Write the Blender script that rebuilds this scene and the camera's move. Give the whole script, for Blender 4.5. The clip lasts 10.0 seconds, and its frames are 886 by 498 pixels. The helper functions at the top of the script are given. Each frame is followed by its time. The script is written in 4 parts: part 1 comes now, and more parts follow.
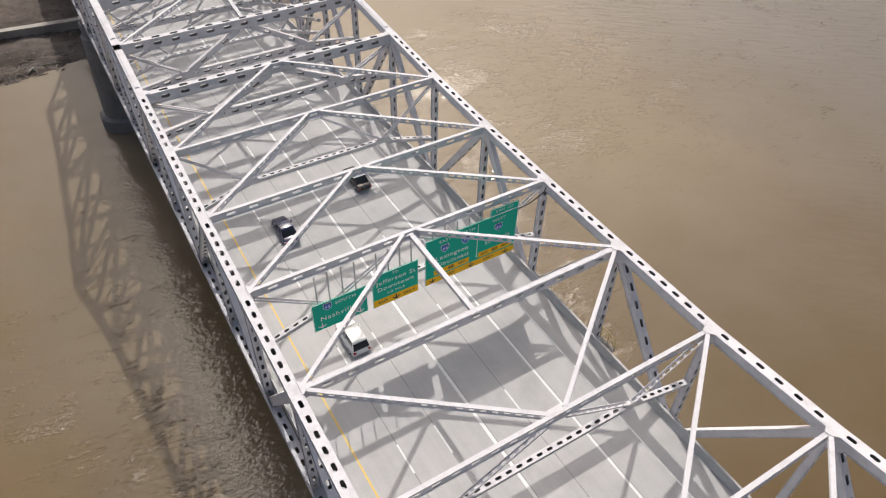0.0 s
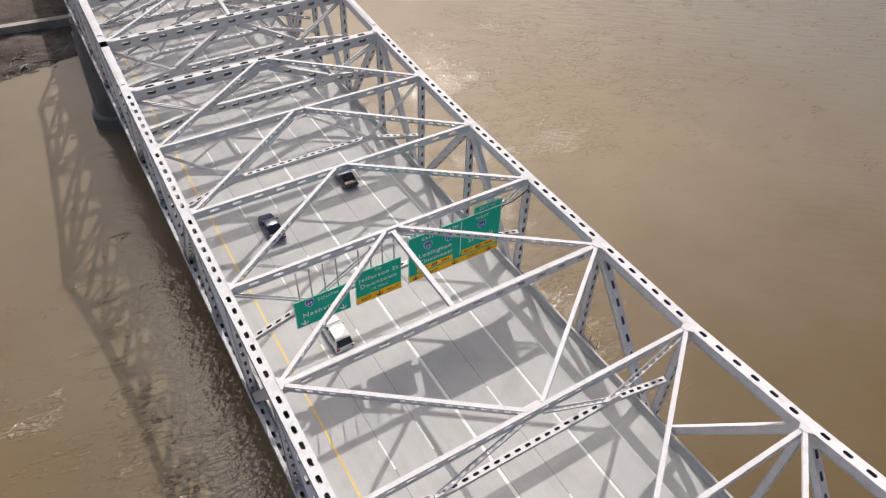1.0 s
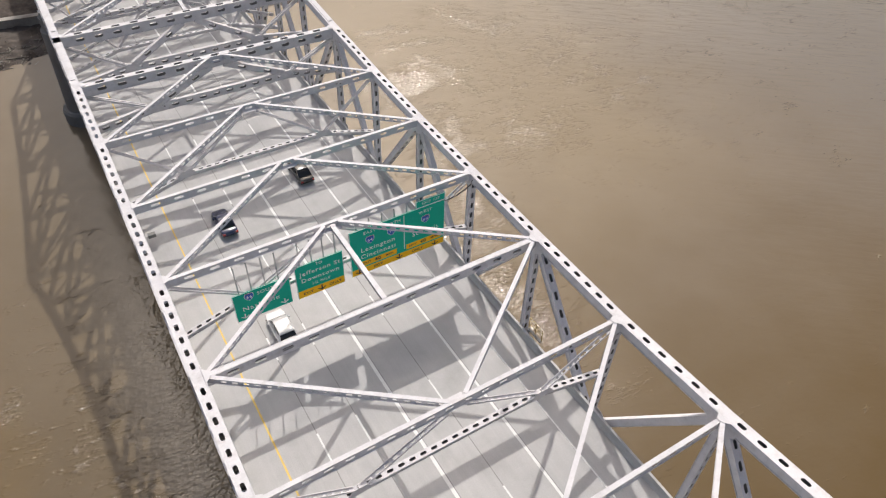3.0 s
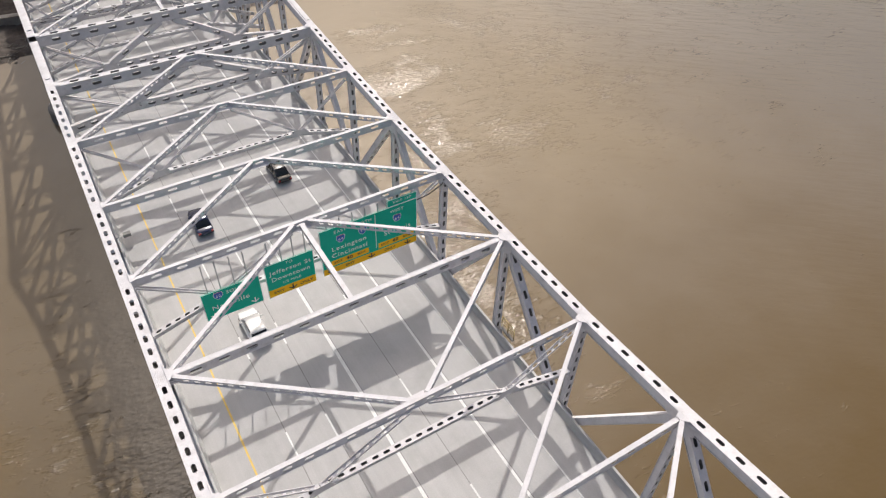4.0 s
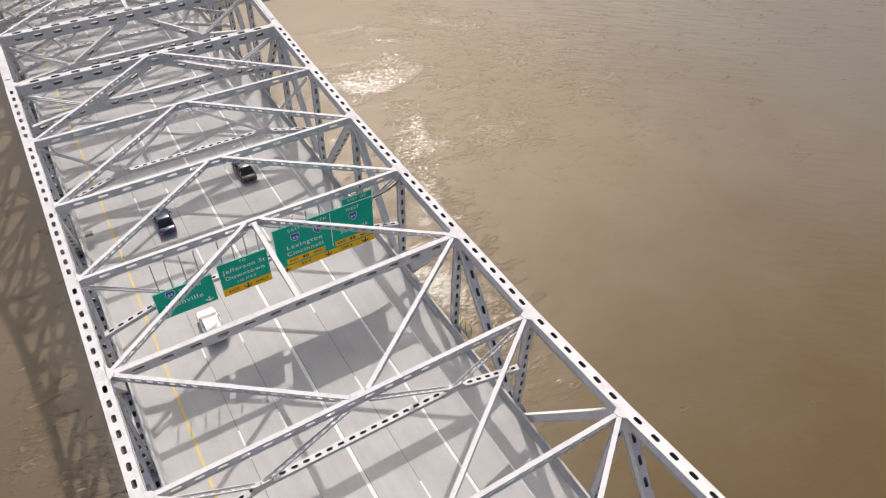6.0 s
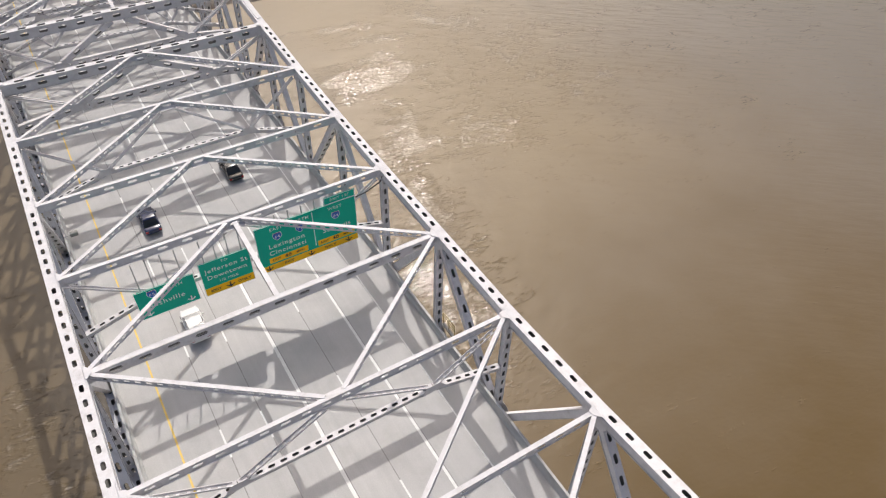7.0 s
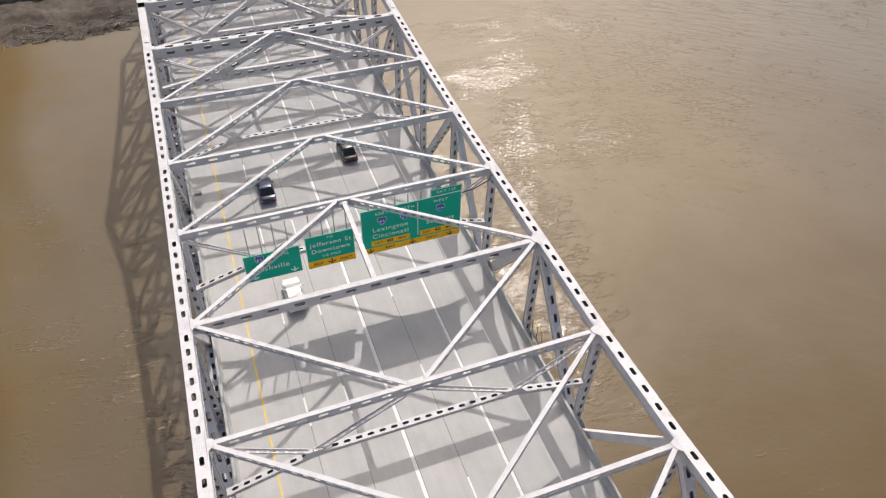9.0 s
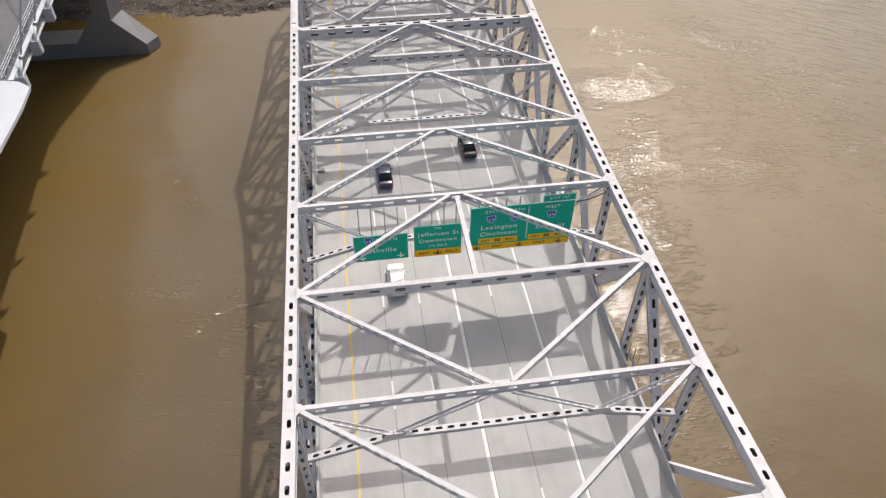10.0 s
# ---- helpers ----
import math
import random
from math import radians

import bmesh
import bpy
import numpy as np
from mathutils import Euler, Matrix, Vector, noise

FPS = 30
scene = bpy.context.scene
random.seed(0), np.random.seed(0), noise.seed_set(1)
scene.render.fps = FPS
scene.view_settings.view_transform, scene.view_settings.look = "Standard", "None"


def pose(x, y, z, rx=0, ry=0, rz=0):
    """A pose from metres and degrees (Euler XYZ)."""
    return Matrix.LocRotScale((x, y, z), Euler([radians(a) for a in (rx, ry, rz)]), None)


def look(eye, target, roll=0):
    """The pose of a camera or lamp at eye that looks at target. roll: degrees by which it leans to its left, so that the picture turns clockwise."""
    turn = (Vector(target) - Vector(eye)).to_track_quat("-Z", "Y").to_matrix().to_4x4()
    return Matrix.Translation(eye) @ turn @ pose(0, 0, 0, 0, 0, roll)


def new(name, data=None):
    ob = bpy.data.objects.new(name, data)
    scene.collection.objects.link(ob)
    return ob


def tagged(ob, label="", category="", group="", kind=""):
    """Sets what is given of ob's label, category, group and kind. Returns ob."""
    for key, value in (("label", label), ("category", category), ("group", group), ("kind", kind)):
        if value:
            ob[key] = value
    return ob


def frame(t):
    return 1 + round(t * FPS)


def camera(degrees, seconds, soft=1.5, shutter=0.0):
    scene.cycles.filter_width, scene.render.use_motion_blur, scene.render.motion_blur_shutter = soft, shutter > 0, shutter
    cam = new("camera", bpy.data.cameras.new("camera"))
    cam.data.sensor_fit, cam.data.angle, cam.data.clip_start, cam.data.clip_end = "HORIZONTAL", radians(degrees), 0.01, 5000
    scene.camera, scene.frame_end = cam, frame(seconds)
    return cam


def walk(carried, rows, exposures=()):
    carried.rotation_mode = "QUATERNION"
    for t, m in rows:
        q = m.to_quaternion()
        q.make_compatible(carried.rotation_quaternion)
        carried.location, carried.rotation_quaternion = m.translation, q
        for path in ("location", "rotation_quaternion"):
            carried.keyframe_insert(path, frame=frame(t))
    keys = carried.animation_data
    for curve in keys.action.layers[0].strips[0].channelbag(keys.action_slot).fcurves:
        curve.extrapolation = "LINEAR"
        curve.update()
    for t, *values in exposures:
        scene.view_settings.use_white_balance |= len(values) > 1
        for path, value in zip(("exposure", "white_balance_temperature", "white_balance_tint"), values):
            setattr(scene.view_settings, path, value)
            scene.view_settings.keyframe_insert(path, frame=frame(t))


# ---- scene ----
cam = camera(65.91, 10.0, soft=1.22)
PATH = [
    (0.0, -20.91, -28.03, 52.18, 46.49, -1.18, -31.05),
    (0.5, -20.57, -28.40, 52.28, 46.42, -1.32, -31.07),
    (1.0, -19.86, -28.97, 52.25, 46.40, -1.40, -31.06),
    (1.5, -18.99, -29.74, 52.20, 46.43, -1.47, -31.12),
    (2.0, -17.95, -30.49, 52.30, 46.30, -1.50, -31.17),
    (2.5, -16.82, -31.31, 52.31, 46.29, -1.46, -31.20),
    (4.0, -13.55, -33.51, 52.45, 46.21, -1.52, -31.33),
    (4.5, -12.43, -34.14, 52.52, 46.11, -1.39, -31.37),
    (5.0, -11.42, -34.76, 52.53, 46.09, -1.29, -31.37),
    (5.5, -10.73, -35.26, 52.56, 46.09, -1.29, -31.48),
    (7.0, -8.50, -36.73, 52.68, 45.96, -1.16, -31.54),
    (7.5, -8.27, -36.80, 52.78, 45.82, -1.22, -31.65),
    (8.0, -8.41, -36.73, 52.88, 45.75, -1.26, -29.91),
    (8.5, -8.47, -36.70, 52.89, 45.65, -1.15, -25.09),
    (9.0, -8.66, -36.75, 52.87, 45.63, -1.13, -20.20),
    (9.5, -8.66, -36.77, 52.85, 45.52, -0.85, -14.42),
    (10.0, -8.47, -36.96, 52.84, 45.54, -0.45, -8.23),
]
walk(cam, [(t, pose(x, y, z, rx, ry, rz)) for t, x, y, z, rx, ry, rz in PATH])

# ---- sky and sun ----
SUN_DIR = Vector((0.29, 0.845, 1.0)).normalized()   # towards the sun
world = bpy.data.worlds.new("sky")
scene.world = world
world.use_nodes = True
wn = world.node_tree.nodes
sky = wn.new("ShaderNodeTexSky")
sky.sky_type = "NISHITA"
sky.sun_disc = False
sky.sun_elevation = math.asin(SUN_DIR.z)
sky.sun_rotation = math.atan2(SUN_DIR.x, SUN_DIR.y)
sky.dust_density = 7.0
sky.air_density = 1.0
world.node_tree.links.new(sky.outputs[0], wn["Background"].inputs[0])
wn["Background"].inputs[1].default_value = 0.129
sun = new("sun", bpy.data.lights.new("sun", "SUN"))
sun.data.energy = 2.58
sun.data.angle = radians(0.53)
sun.data.color = (1.0, 0.955, 0.905)
sun.matrix_world = look(SUN_DIR * 300, (0, 0, 0))


# ---- materials ----
def material(name, colour, rough=0.6, metal=0.0, var=0.15, scale=1.0, grain=0.06, grain_scale=20.0, bump=0.1, bump_scale=8.0,
             rnd=0.0, streak=0.0, stain=None, stain_scale=0.3, stain_amount=0.0, spec=0.5):
    """A paint, concrete or earth surface: base colour broken up at two scales, fine relief, optional stains."""
    m = bpy.data.materials.new(name)
    m.use_nodes = True
    t = m.node_tree
    b = t.nodes["Principled BSDF"]
    b.inputs["Roughness"].default_value = rough
    b.inputs["Metallic"].default_value = metal
    b.inputs["Specular IOR Level"].default_value = spec
    co = t.nodes.new("ShaderNodeTexCoord")
    n1 = t.nodes.new("ShaderNodeTexNoise")
    n1.inputs["Scale"].default_value = scale
    n1.inputs["Detail"].default_value = 5
    n2 = t.nodes.new("ShaderNodeTexNoise")
    n2.inputs["Scale"].default_value = grain_scale
    n2.inputs["Detail"].default_value = 3
    for n in (n1, n2):
        t.links.new(co.outputs["Object"], n.inputs["Vector"])

    def ranged(src, lo, hi):
        r = t.nodes.new("ShaderNodeMapRange")
        r.inputs["From Min"].default_value = 0.25
        r.inputs["From Max"].default_value = 0.75
        r.inputs["To Min"].default_value = lo
        r.inputs["To Max"].default_value = hi
        t.links.new(src, r.inputs["Value"])
        return r.outputs["Result"]

    def times(a, c):
        x = t.nodes.new("ShaderNodeMath")
        x.operation = "MULTIPLY"
        t.links.new(a, x.inputs[0])
        t.links.new(c, x.inputs[1])
        return x.outputs[0]
    v = times(ranged(n1.outputs["Fac"], 1 - var, 1 + var), ranged(n2.outputs["Fac"], 1 - grain, 1 + grain))
    if rnd:
        info = t.nodes.new("ShaderNodeObjectInfo")
        r = t.nodes.new("ShaderNodeMapRange")
        r.inputs["To Min"].default_value = 1 - rnd
        r.inputs["To Max"].default_value = 1 + rnd
        t.links.new(info.outputs["Random"], r.inputs["Value"])
        v = times(v, r.outputs["Result"])
    if streak:
        mp = t.nodes.new("ShaderNodeMapping")
        mp.inputs["Scale"].default_value = (1.6, 0.035, 1.0)
        t.links.new(co.outputs["Object"], mp.inputs["Vector"])
        n5 = t.nodes.new("ShaderNodeTexNoise")
        n5.inputs["Scale"].default_value = 1.0
        n5.inputs["Detail"].default_value = 6
        n5.inputs["Roughness"].default_value = 0.7
        t.links.new(mp.outputs[0], n5.inputs["Vector"])
        v = times(v, ranged(n5.outputs["Fac"], 1 - streak, 1 + streak))
    mul = t.nodes.new("ShaderNodeVectorMath")
    mul.operation = "SCALE"
    mul.inputs[0].default_value = colour[:3]
    t.links.new(v, mul.inputs["Scale"])
    out = mul.outputs[0]
    if stain:
        n3 = t.nodes.new("ShaderNodeTexNoise")
        n3.inputs["Scale"].default_value = stain_scale
        n3.inputs["Detail"].default_value = 8
        n3.inputs["Roughness"].default_value = 0.65
        t.links.new(co.outputs["Object"], n3.inputs["Vector"])
        r = t.nodes.new("ShaderNodeMapRange")
        r.inputs["From Min"].default_value = 0.5
        r.inputs["From Max"].default_value = 0.72
        r.inputs["To Max"].default_value = stain_amount
        t.links.new(n3.outputs["Fac"], r.inputs["Value"])
        mx = t.nodes.new("ShaderNodeMix")
        mx.data_type = "RGBA"
        t.links.new(r.outputs["Result"], mx.inputs["Factor"])
        t.links.new(out, mx.inputs[6])
        mx.inputs[7].default_value = (*stain, 1)
        out = mx.outputs[2]
    t.links.new(out, b.inputs["Base Color"])
    if bump:
        n4 = t.nodes.new("ShaderNodeTexNoise")
        n4.inputs["Scale"].default_value = bump_scale
        n4.inputs["Detail"].default_value = 6
        t.links.new(co.outputs["Object"], n4.inputs["Vector"])
        bp = t.nodes.new("ShaderNodeBump")
        bp.inputs["Strength"].default_value = bump
        bp.inputs["Distance"].default_value = 0.05
        t.links.new(n4.outputs["Fac"], bp.inputs["Height"])
        t.links.new(bp.outputs[0], b.inputs["Normal"])
    return m


STEEL = material("pale grey bridge paint", (0.65, 0.634, 0.646), 0.7, var=0.07, scale=0.8, grain=0.04, grain_scale=9, bump=0.08, bump_scale=5,
                 rnd=0.04, stain=(0.34, 0.30, 0.27), stain_scale=1.3, stain_amount=0.35, spec=0.25)
# inner faces of built-up members: a darker grey than the outside paint
INSIDE = material("dark member interior", (0.2, 0.194, 0.19), 0.9, var=0.2, scale=2, bump=0.1)
CONCRETE = material("deck concrete", (0.462, 0.454, 0.446), 0.85, var=0.07, scale=0.35, grain=0.09, grain_scale=11, bump=0.15, bump_scale=30,
                    streak=0.07, stain=(0.36, 0.35, 0.335), stain_scale=0.25, stain_amount=0.55)
BARRIER = material("barrier concrete", (0.46, 0.46, 0.45), 0.85, var=0.08, scale=0.6, grain=0.05, bump=0.15, bump_scale=20,
                   stain=(0.28, 0.27, 0.25), stain_scale=0.8, stain_amount=0.6)
PIER = material("pier concrete", (0.24, 0.235, 0.225), 0.9, var=0.12, scale=0.3, grain=0.08, grain_scale=6, bump=0.2, bump_scale=4,
                stain=(0.16, 0.15, 0.13), stain_scale=0.2, stain_amount=0.6)
WHITE_LINE = material("white road paint", (0.78, 0.78, 0.76), 0.7, var=0.08, scale=2, grain=0.1, grain_scale=25, bump=0.05)
YELLOW_LINE = material("yellow road paint", (0.74, 0.53, 0.14), 0.7, var=0.08, scale=2, grain=0.1, grain_scale=25, bump=0.05)
JOINT = material("dark joint sealant", (0.29, 0.28, 0.27), 0.8, var=0.2, scale=1.5, grain=0.1, bump=0.05)
GREEN = material("green sign sheeting", (0.003, 0.47, 0.32), 0.5, var=0.04, scale=1.5, grain=0.02, bump=0.0, spec=0.2)
WHITE_SIGN = material("white sign sheeting", (0.9, 0.9, 0.9), 0.45, var=0.03, bump=0.0)
YELLOW_SIGN = material("yellow sign sheeting", (0.98, 0.56, 0.01), 0.5, var=0.04, scale=1.5, bump=0.0, spec=0.2)
BLACK_SIGN = material("black sign sheeting", (0.02, 0.02, 0.02), 0.5, var=0.03, bump=0.0)
BLUE_SIGN = material("blue shield sheeting", (0.02, 0.13, 0.5), 0.45, var=0.03, bump=0.0)
RED_SIGN = material("red shield sheeting", (0.5, 0.03, 0.03), 0.45, var=0.03, bump=0.0)
GALV = material("galvanised steel", (0.45, 0.46, 0.47), 0.45, metal=0.7, var=0.1, scale=3, grain=0.08, bump=0.05)
EARTH = material("muddy bank", (0.09, 0.071, 0.058), 0.95, var=0.35, scale=0.12, grain=0.3, grain_scale=1.2, bump=1.0, bump_scale=0.9,
                 stain=(0.2, 0.18, 0.16), stain_scale=0.06, stain_amount=0.7)
ROCK = material("riprap rock", (0.19, 0.165, 0.14), 0.9, var=0.3, scale=0.8, grain=0.15, grain_scale=5, bump=0.5, bump_scale=3, rnd=0.2)


# centre x, y, half lengths, turn, strength of the rougher patches of water
RIPPLES = [(49, 84, 25, 13, -8, 1.05), (77, 98, 30, 10, -55, 0.80), (52, 107, 26, 8, -4, 0.72), (60, 56, 28, 14, 8, 0.66), (38, 44, 11, 38, -8, 0.92), (45, 60, 13, 24, -20, 0.94), (60, 97, 24, 6, -15, 0.74), (29, 24, 12, 40, 0, 1.0),
           (80, 72, 75, 60, -30, 0.52), (165, 120, 130, 90, 0, 0.44), (-42, 68, 7, 20, 12, 0.5),
           (-36, 34, 16, 32, 10, 0.46), (-27, 30, 8, 40, 5, 0.58)]


def water_material():
    m = bpy.data.materials.new("muddy river water")
    m.use_nodes = True
    t = m.node_tree
    b = t.nodes["Principled BSDF"]
    b.inputs["Roughness"].default_value = 0.9
    b.inputs["Specular IOR Level"].default_value = 0.0
    b.inputs["Coat Weight"].default_value = 1.0
    b.inputs["Coat Roughness"].default_value = 0.085
    b.inputs["Coat IOR"].default_value = 1.8
    co = t.nodes.new("ShaderNodeTexCoord")

    def noise_of(scale, detail=3.0, rough=0.5, stretch=(1, 1, 1), turn=0.0):
        mp = t.nodes.new("ShaderNodeMapping")
        mp.inputs["Scale"].default_value = stretch
        mp.inputs["Rotation"].default_value = (0, 0, turn)
        t.links.new(co.outputs["Object"], mp.inputs["Vector"])
        n = t.nodes.new("ShaderNodeTexNoise")
        n.inputs["Scale"].default_value = scale
        n.inputs["Detail"].default_value = detail
        n.inputs["Roughness"].default_value = rough
        t.links.new(mp.outputs[0], n.inputs["Vector"])
        return n.outputs["Fac"]

    def ranged(src, a, c, lo, hi):
        r = t.nodes.new("ShaderNodeMapRange")
        for k, x in (("From Min", a), ("From Max", c), ("To Min", lo), ("To Max", hi)):
            r.inputs[k].default_value = x
        t.links.new(src, r.inputs["Value"])
        return r.outputs["Result"]
    def math_of(op, p, q):
        x = t.nodes.new("ShaderNodeMath")
        x.operation = op
        for i, src in enumerate((p, q)):
            if isinstance(src, float):
                x.inputs[i].default_value = src
            else:
                t.links.new(src, x.inputs[i])
        return x.outputs[0]

    # sky haze put into the colour: paler, greyer up river, browner near midspan
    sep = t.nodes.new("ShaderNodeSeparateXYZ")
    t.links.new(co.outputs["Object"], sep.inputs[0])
    haze_mix = math_of("ADD", ranged(sep.outputs["Y"], -25.0, 95.0, 0.0, 0.9), ranged(noise_of(0.014, 5, 0.6), 0.3, 0.7, -0.22, 0.22))
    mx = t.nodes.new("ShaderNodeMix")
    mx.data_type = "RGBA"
    t.links.new(haze_mix, mx.inputs["Factor"])
    near_tone = t.nodes.new("ShaderNodeMix")
    near_tone.data_type = "RGBA"
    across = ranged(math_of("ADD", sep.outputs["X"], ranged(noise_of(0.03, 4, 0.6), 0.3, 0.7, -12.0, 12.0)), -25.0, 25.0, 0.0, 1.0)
    t.links.new(across, near_tone.inputs["Factor"])
    far_tone = t.nodes.new("ShaderNodeMix")
    far_tone.data_type = "RGBA"
    t.links.new(across, far_tone.inputs["Factor"])
    far_tone.inputs[6].default_value = (0.208, 0.167, 0.118, 1)
    far_tone.inputs[7].default_value = (0.256, 0.216, 0.168, 1)
    t.links.new(far_tone.outputs[2], mx.inputs[7])
    near_tone.inputs[6].default_value = (0.09, 0.061, 0.0245, 1)
    near_tone.inputs[7].default_value = (0.119, 0.079, 0.031, 1)
    t.links.new(near_tone.outputs[2], mx.inputs[6])
    # ochre mixed in up river of midspan, and a greyer tone far out
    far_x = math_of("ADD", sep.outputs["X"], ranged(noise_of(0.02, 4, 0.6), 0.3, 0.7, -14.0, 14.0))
    water_tint = mx.outputs[2]
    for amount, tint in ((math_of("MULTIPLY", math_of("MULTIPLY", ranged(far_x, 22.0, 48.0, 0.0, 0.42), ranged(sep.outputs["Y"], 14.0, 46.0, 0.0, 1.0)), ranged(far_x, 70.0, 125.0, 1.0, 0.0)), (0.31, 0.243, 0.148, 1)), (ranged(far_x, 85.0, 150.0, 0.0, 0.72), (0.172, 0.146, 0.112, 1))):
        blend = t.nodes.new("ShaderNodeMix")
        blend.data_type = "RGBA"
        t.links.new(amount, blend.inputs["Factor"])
        t.links.new(water_tint, blend.inputs[6])
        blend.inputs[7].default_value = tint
        water_tint = blend.outputs[2]
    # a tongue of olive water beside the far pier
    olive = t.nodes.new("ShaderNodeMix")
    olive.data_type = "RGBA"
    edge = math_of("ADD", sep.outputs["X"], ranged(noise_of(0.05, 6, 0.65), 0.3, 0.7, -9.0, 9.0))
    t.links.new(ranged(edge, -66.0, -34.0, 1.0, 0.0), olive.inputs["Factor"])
    t.links.new(water_tint, olive.inputs[6])
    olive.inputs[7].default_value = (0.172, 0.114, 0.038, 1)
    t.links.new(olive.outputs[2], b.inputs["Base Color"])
    # current lines and wind patches where the surface is rougher, with ragged outlines
    def warped(scale, amount, src):
        n = t.nodes.new("ShaderNodeTexNoise")
        n.inputs["Scale"].default_value = scale
        n.inputs["Detail"].default_value = 3
        t.links.new(co.outputs["Object"], n.inputs["Vector"])
        v = t.nodes.new("ShaderNodeVectorMath")
        v.operation = "MULTIPLY_ADD"
        t.links.new(n.outputs["Color"], v.inputs[0])
        v.inputs[1].default_value = (amount, amount, 0)
        t.links.new(src, v.inputs[2])
        o = t.nodes.new("ShaderNodeVectorMath")
        o.operation = "SUBTRACT"
        t.links.new(v.outputs[0], o.inputs[0])
        o.inputs[1].default_value = (amount / 2, amount / 2, 0)
        return o.outputs[0]
    swirl = warped(0.35, 4.0, warped(0.06, 11.0, co.outputs["Object"]))
    rough_zones = None
    for cx, cy, rx, ry, turn, amount in RIPPLES:
        mp = t.nodes.new("ShaderNodeMapping")
        mp.vector_type = "TEXTURE"
        mp.inputs["Location"].default_value = (cx, cy, 0)
        mp.inputs["Rotation"].default_value = (0, 0, radians(turn))
        mp.inputs["Scale"].default_value = (rx, ry, 1e5)
        t.links.new(swirl, mp.inputs["Vector"])
        g = t.nodes.new("ShaderNodeTexGradient")
        g.gradient_type = "SPHERICAL"
        t.links.new(mp.outputs[0], g.inputs["Vector"])
        one = math_of("MULTIPLY", ranged(g.outputs["Fac"], 0.0, 0.95, 0.0, 1.0), float(amount))
        rough_zones = one if rough_zones is None else math_of("MAXIMUM", rough_zones, one)

    # thin curling current lines
    def lines_of(scale, width):
        n = t.nodes.new("ShaderNodeTexNoise")
        n.inputs["Scale"].default_value = scale
        n.inputs["Detail"].default_value = 3
        t.links.new(swirl, n.inputs["Vector"])
        x = math_of("ABSOLUTE", math_of("SUBTRACT", n.outputs["Fac"], 0.5), 0.0)
        return ranged(x, 0.0, width, 0.24, 0.0)
    coarse = ranged(noise_of(0.2, 5, 0.72, (0.7, 1.8, 1), 0.45), 0.3, 0.7, -0.42, 0.36)
    fine = ranged(noise_of(1.0, 3, 0.6, (0.6, 1.8, 1), 0.3), 0.3, 0.7, -0.36, 0.34)
    streaks = math_of("ADD", math_of("ADD", coarse, fine), math_of("ADD", rough_zones, lines_of(0.05, 0.035)))
    zones = ranged(streaks, 0.46, 0.78, 0.0, 1.0)
    calm = ranged(noise_of(0.03, 4, 0.6, (1.0, 1.6, 1)), 0.38, 0.66, 0.10, 0.26)
    # fine even chop in the lee of the bridge
    lee = math_of("MULTIPLY", math_of("MULTIPLY", ranged(sep.outputs["X"], -26.0, -17.0, 0.0, 0.32), ranged(sep.outputs["X"], -14.0, -8.0, 1.0, 0.0)), ranged(sep.outputs["Y"], 15.0, 64.0, 1.0, 0.1))
    patch = math_of("ADD", math_of("ADD", zones, calm), lee)
    wavelets = noise_of(1.45, 2, 0.55, (0.85, 1.5, 1), 0.3)
    small = math_of("MULTIPLY", wavelets, math_of("MULTIPLY", patch, 0.8))
    large = math_of("MULTIPLY", noise_of(0.22, 3, 0.5, (1.0, 1.8, 1), 0.4), 0.5)
    # wind chop far out, with long crests
    crests = t.nodes.new("ShaderNodeMapping")
    crests.vector_type = "TEXTURE"
    crests.inputs["Rotation"].default_value = (0, 0, radians(-38))
    crests.inputs["Scale"].default_value = (3.4, 0.75, 1)
    t.links.new(co.outputs["Object"], crests.inputs["Vector"])
    wind = t.nodes.new("ShaderNodeTexNoise")
    wind.inputs["Scale"].default_value = 0.55
    wind.inputs["Detail"].default_value = 3
    t.links.new(crests.outputs[0], wind.inputs["Vector"])
    chop = math_of("MULTIPLY", wind.outputs["Fac"], ranged(sep.outputs["X"], 50.0, 115.0, 0.0, 1.35))
    height = math_of("ADD", math_of("ADD", small, large), chop)
    # sheen and glints raised through coat weight: in the bridge's lee, on crests, far out
    glint_gain = math_of("MULTIPLY", math_of("MULTIPLY", zones, ranged(wavelets, 0.36, 0.5, 0.55, 1.0)), 0.64)
    t.links.new(math_of("ADD", ranged(sep.outputs["X"], -16.0, 10.0, 0.30, 0.42), math_of("ADD", glint_gain, math_of("ADD", math_of("MULTIPLY", lee, 1.2), ranged(sep.outputs["X"], 75.0, 140.0, 0.0, 0.34)))), b.inputs["Coat Weight"])
    bp = t.nodes.new("ShaderNodeBump")
    bp.inputs["Strength"].default_value = 1.0
    bp.inputs["Distance"].default_value = 0.3
    t.links.new(height, bp.inputs["Height"])
    t.links.new(bp.outputs[0], b.inputs["Coat Normal"])
    return m


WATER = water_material()


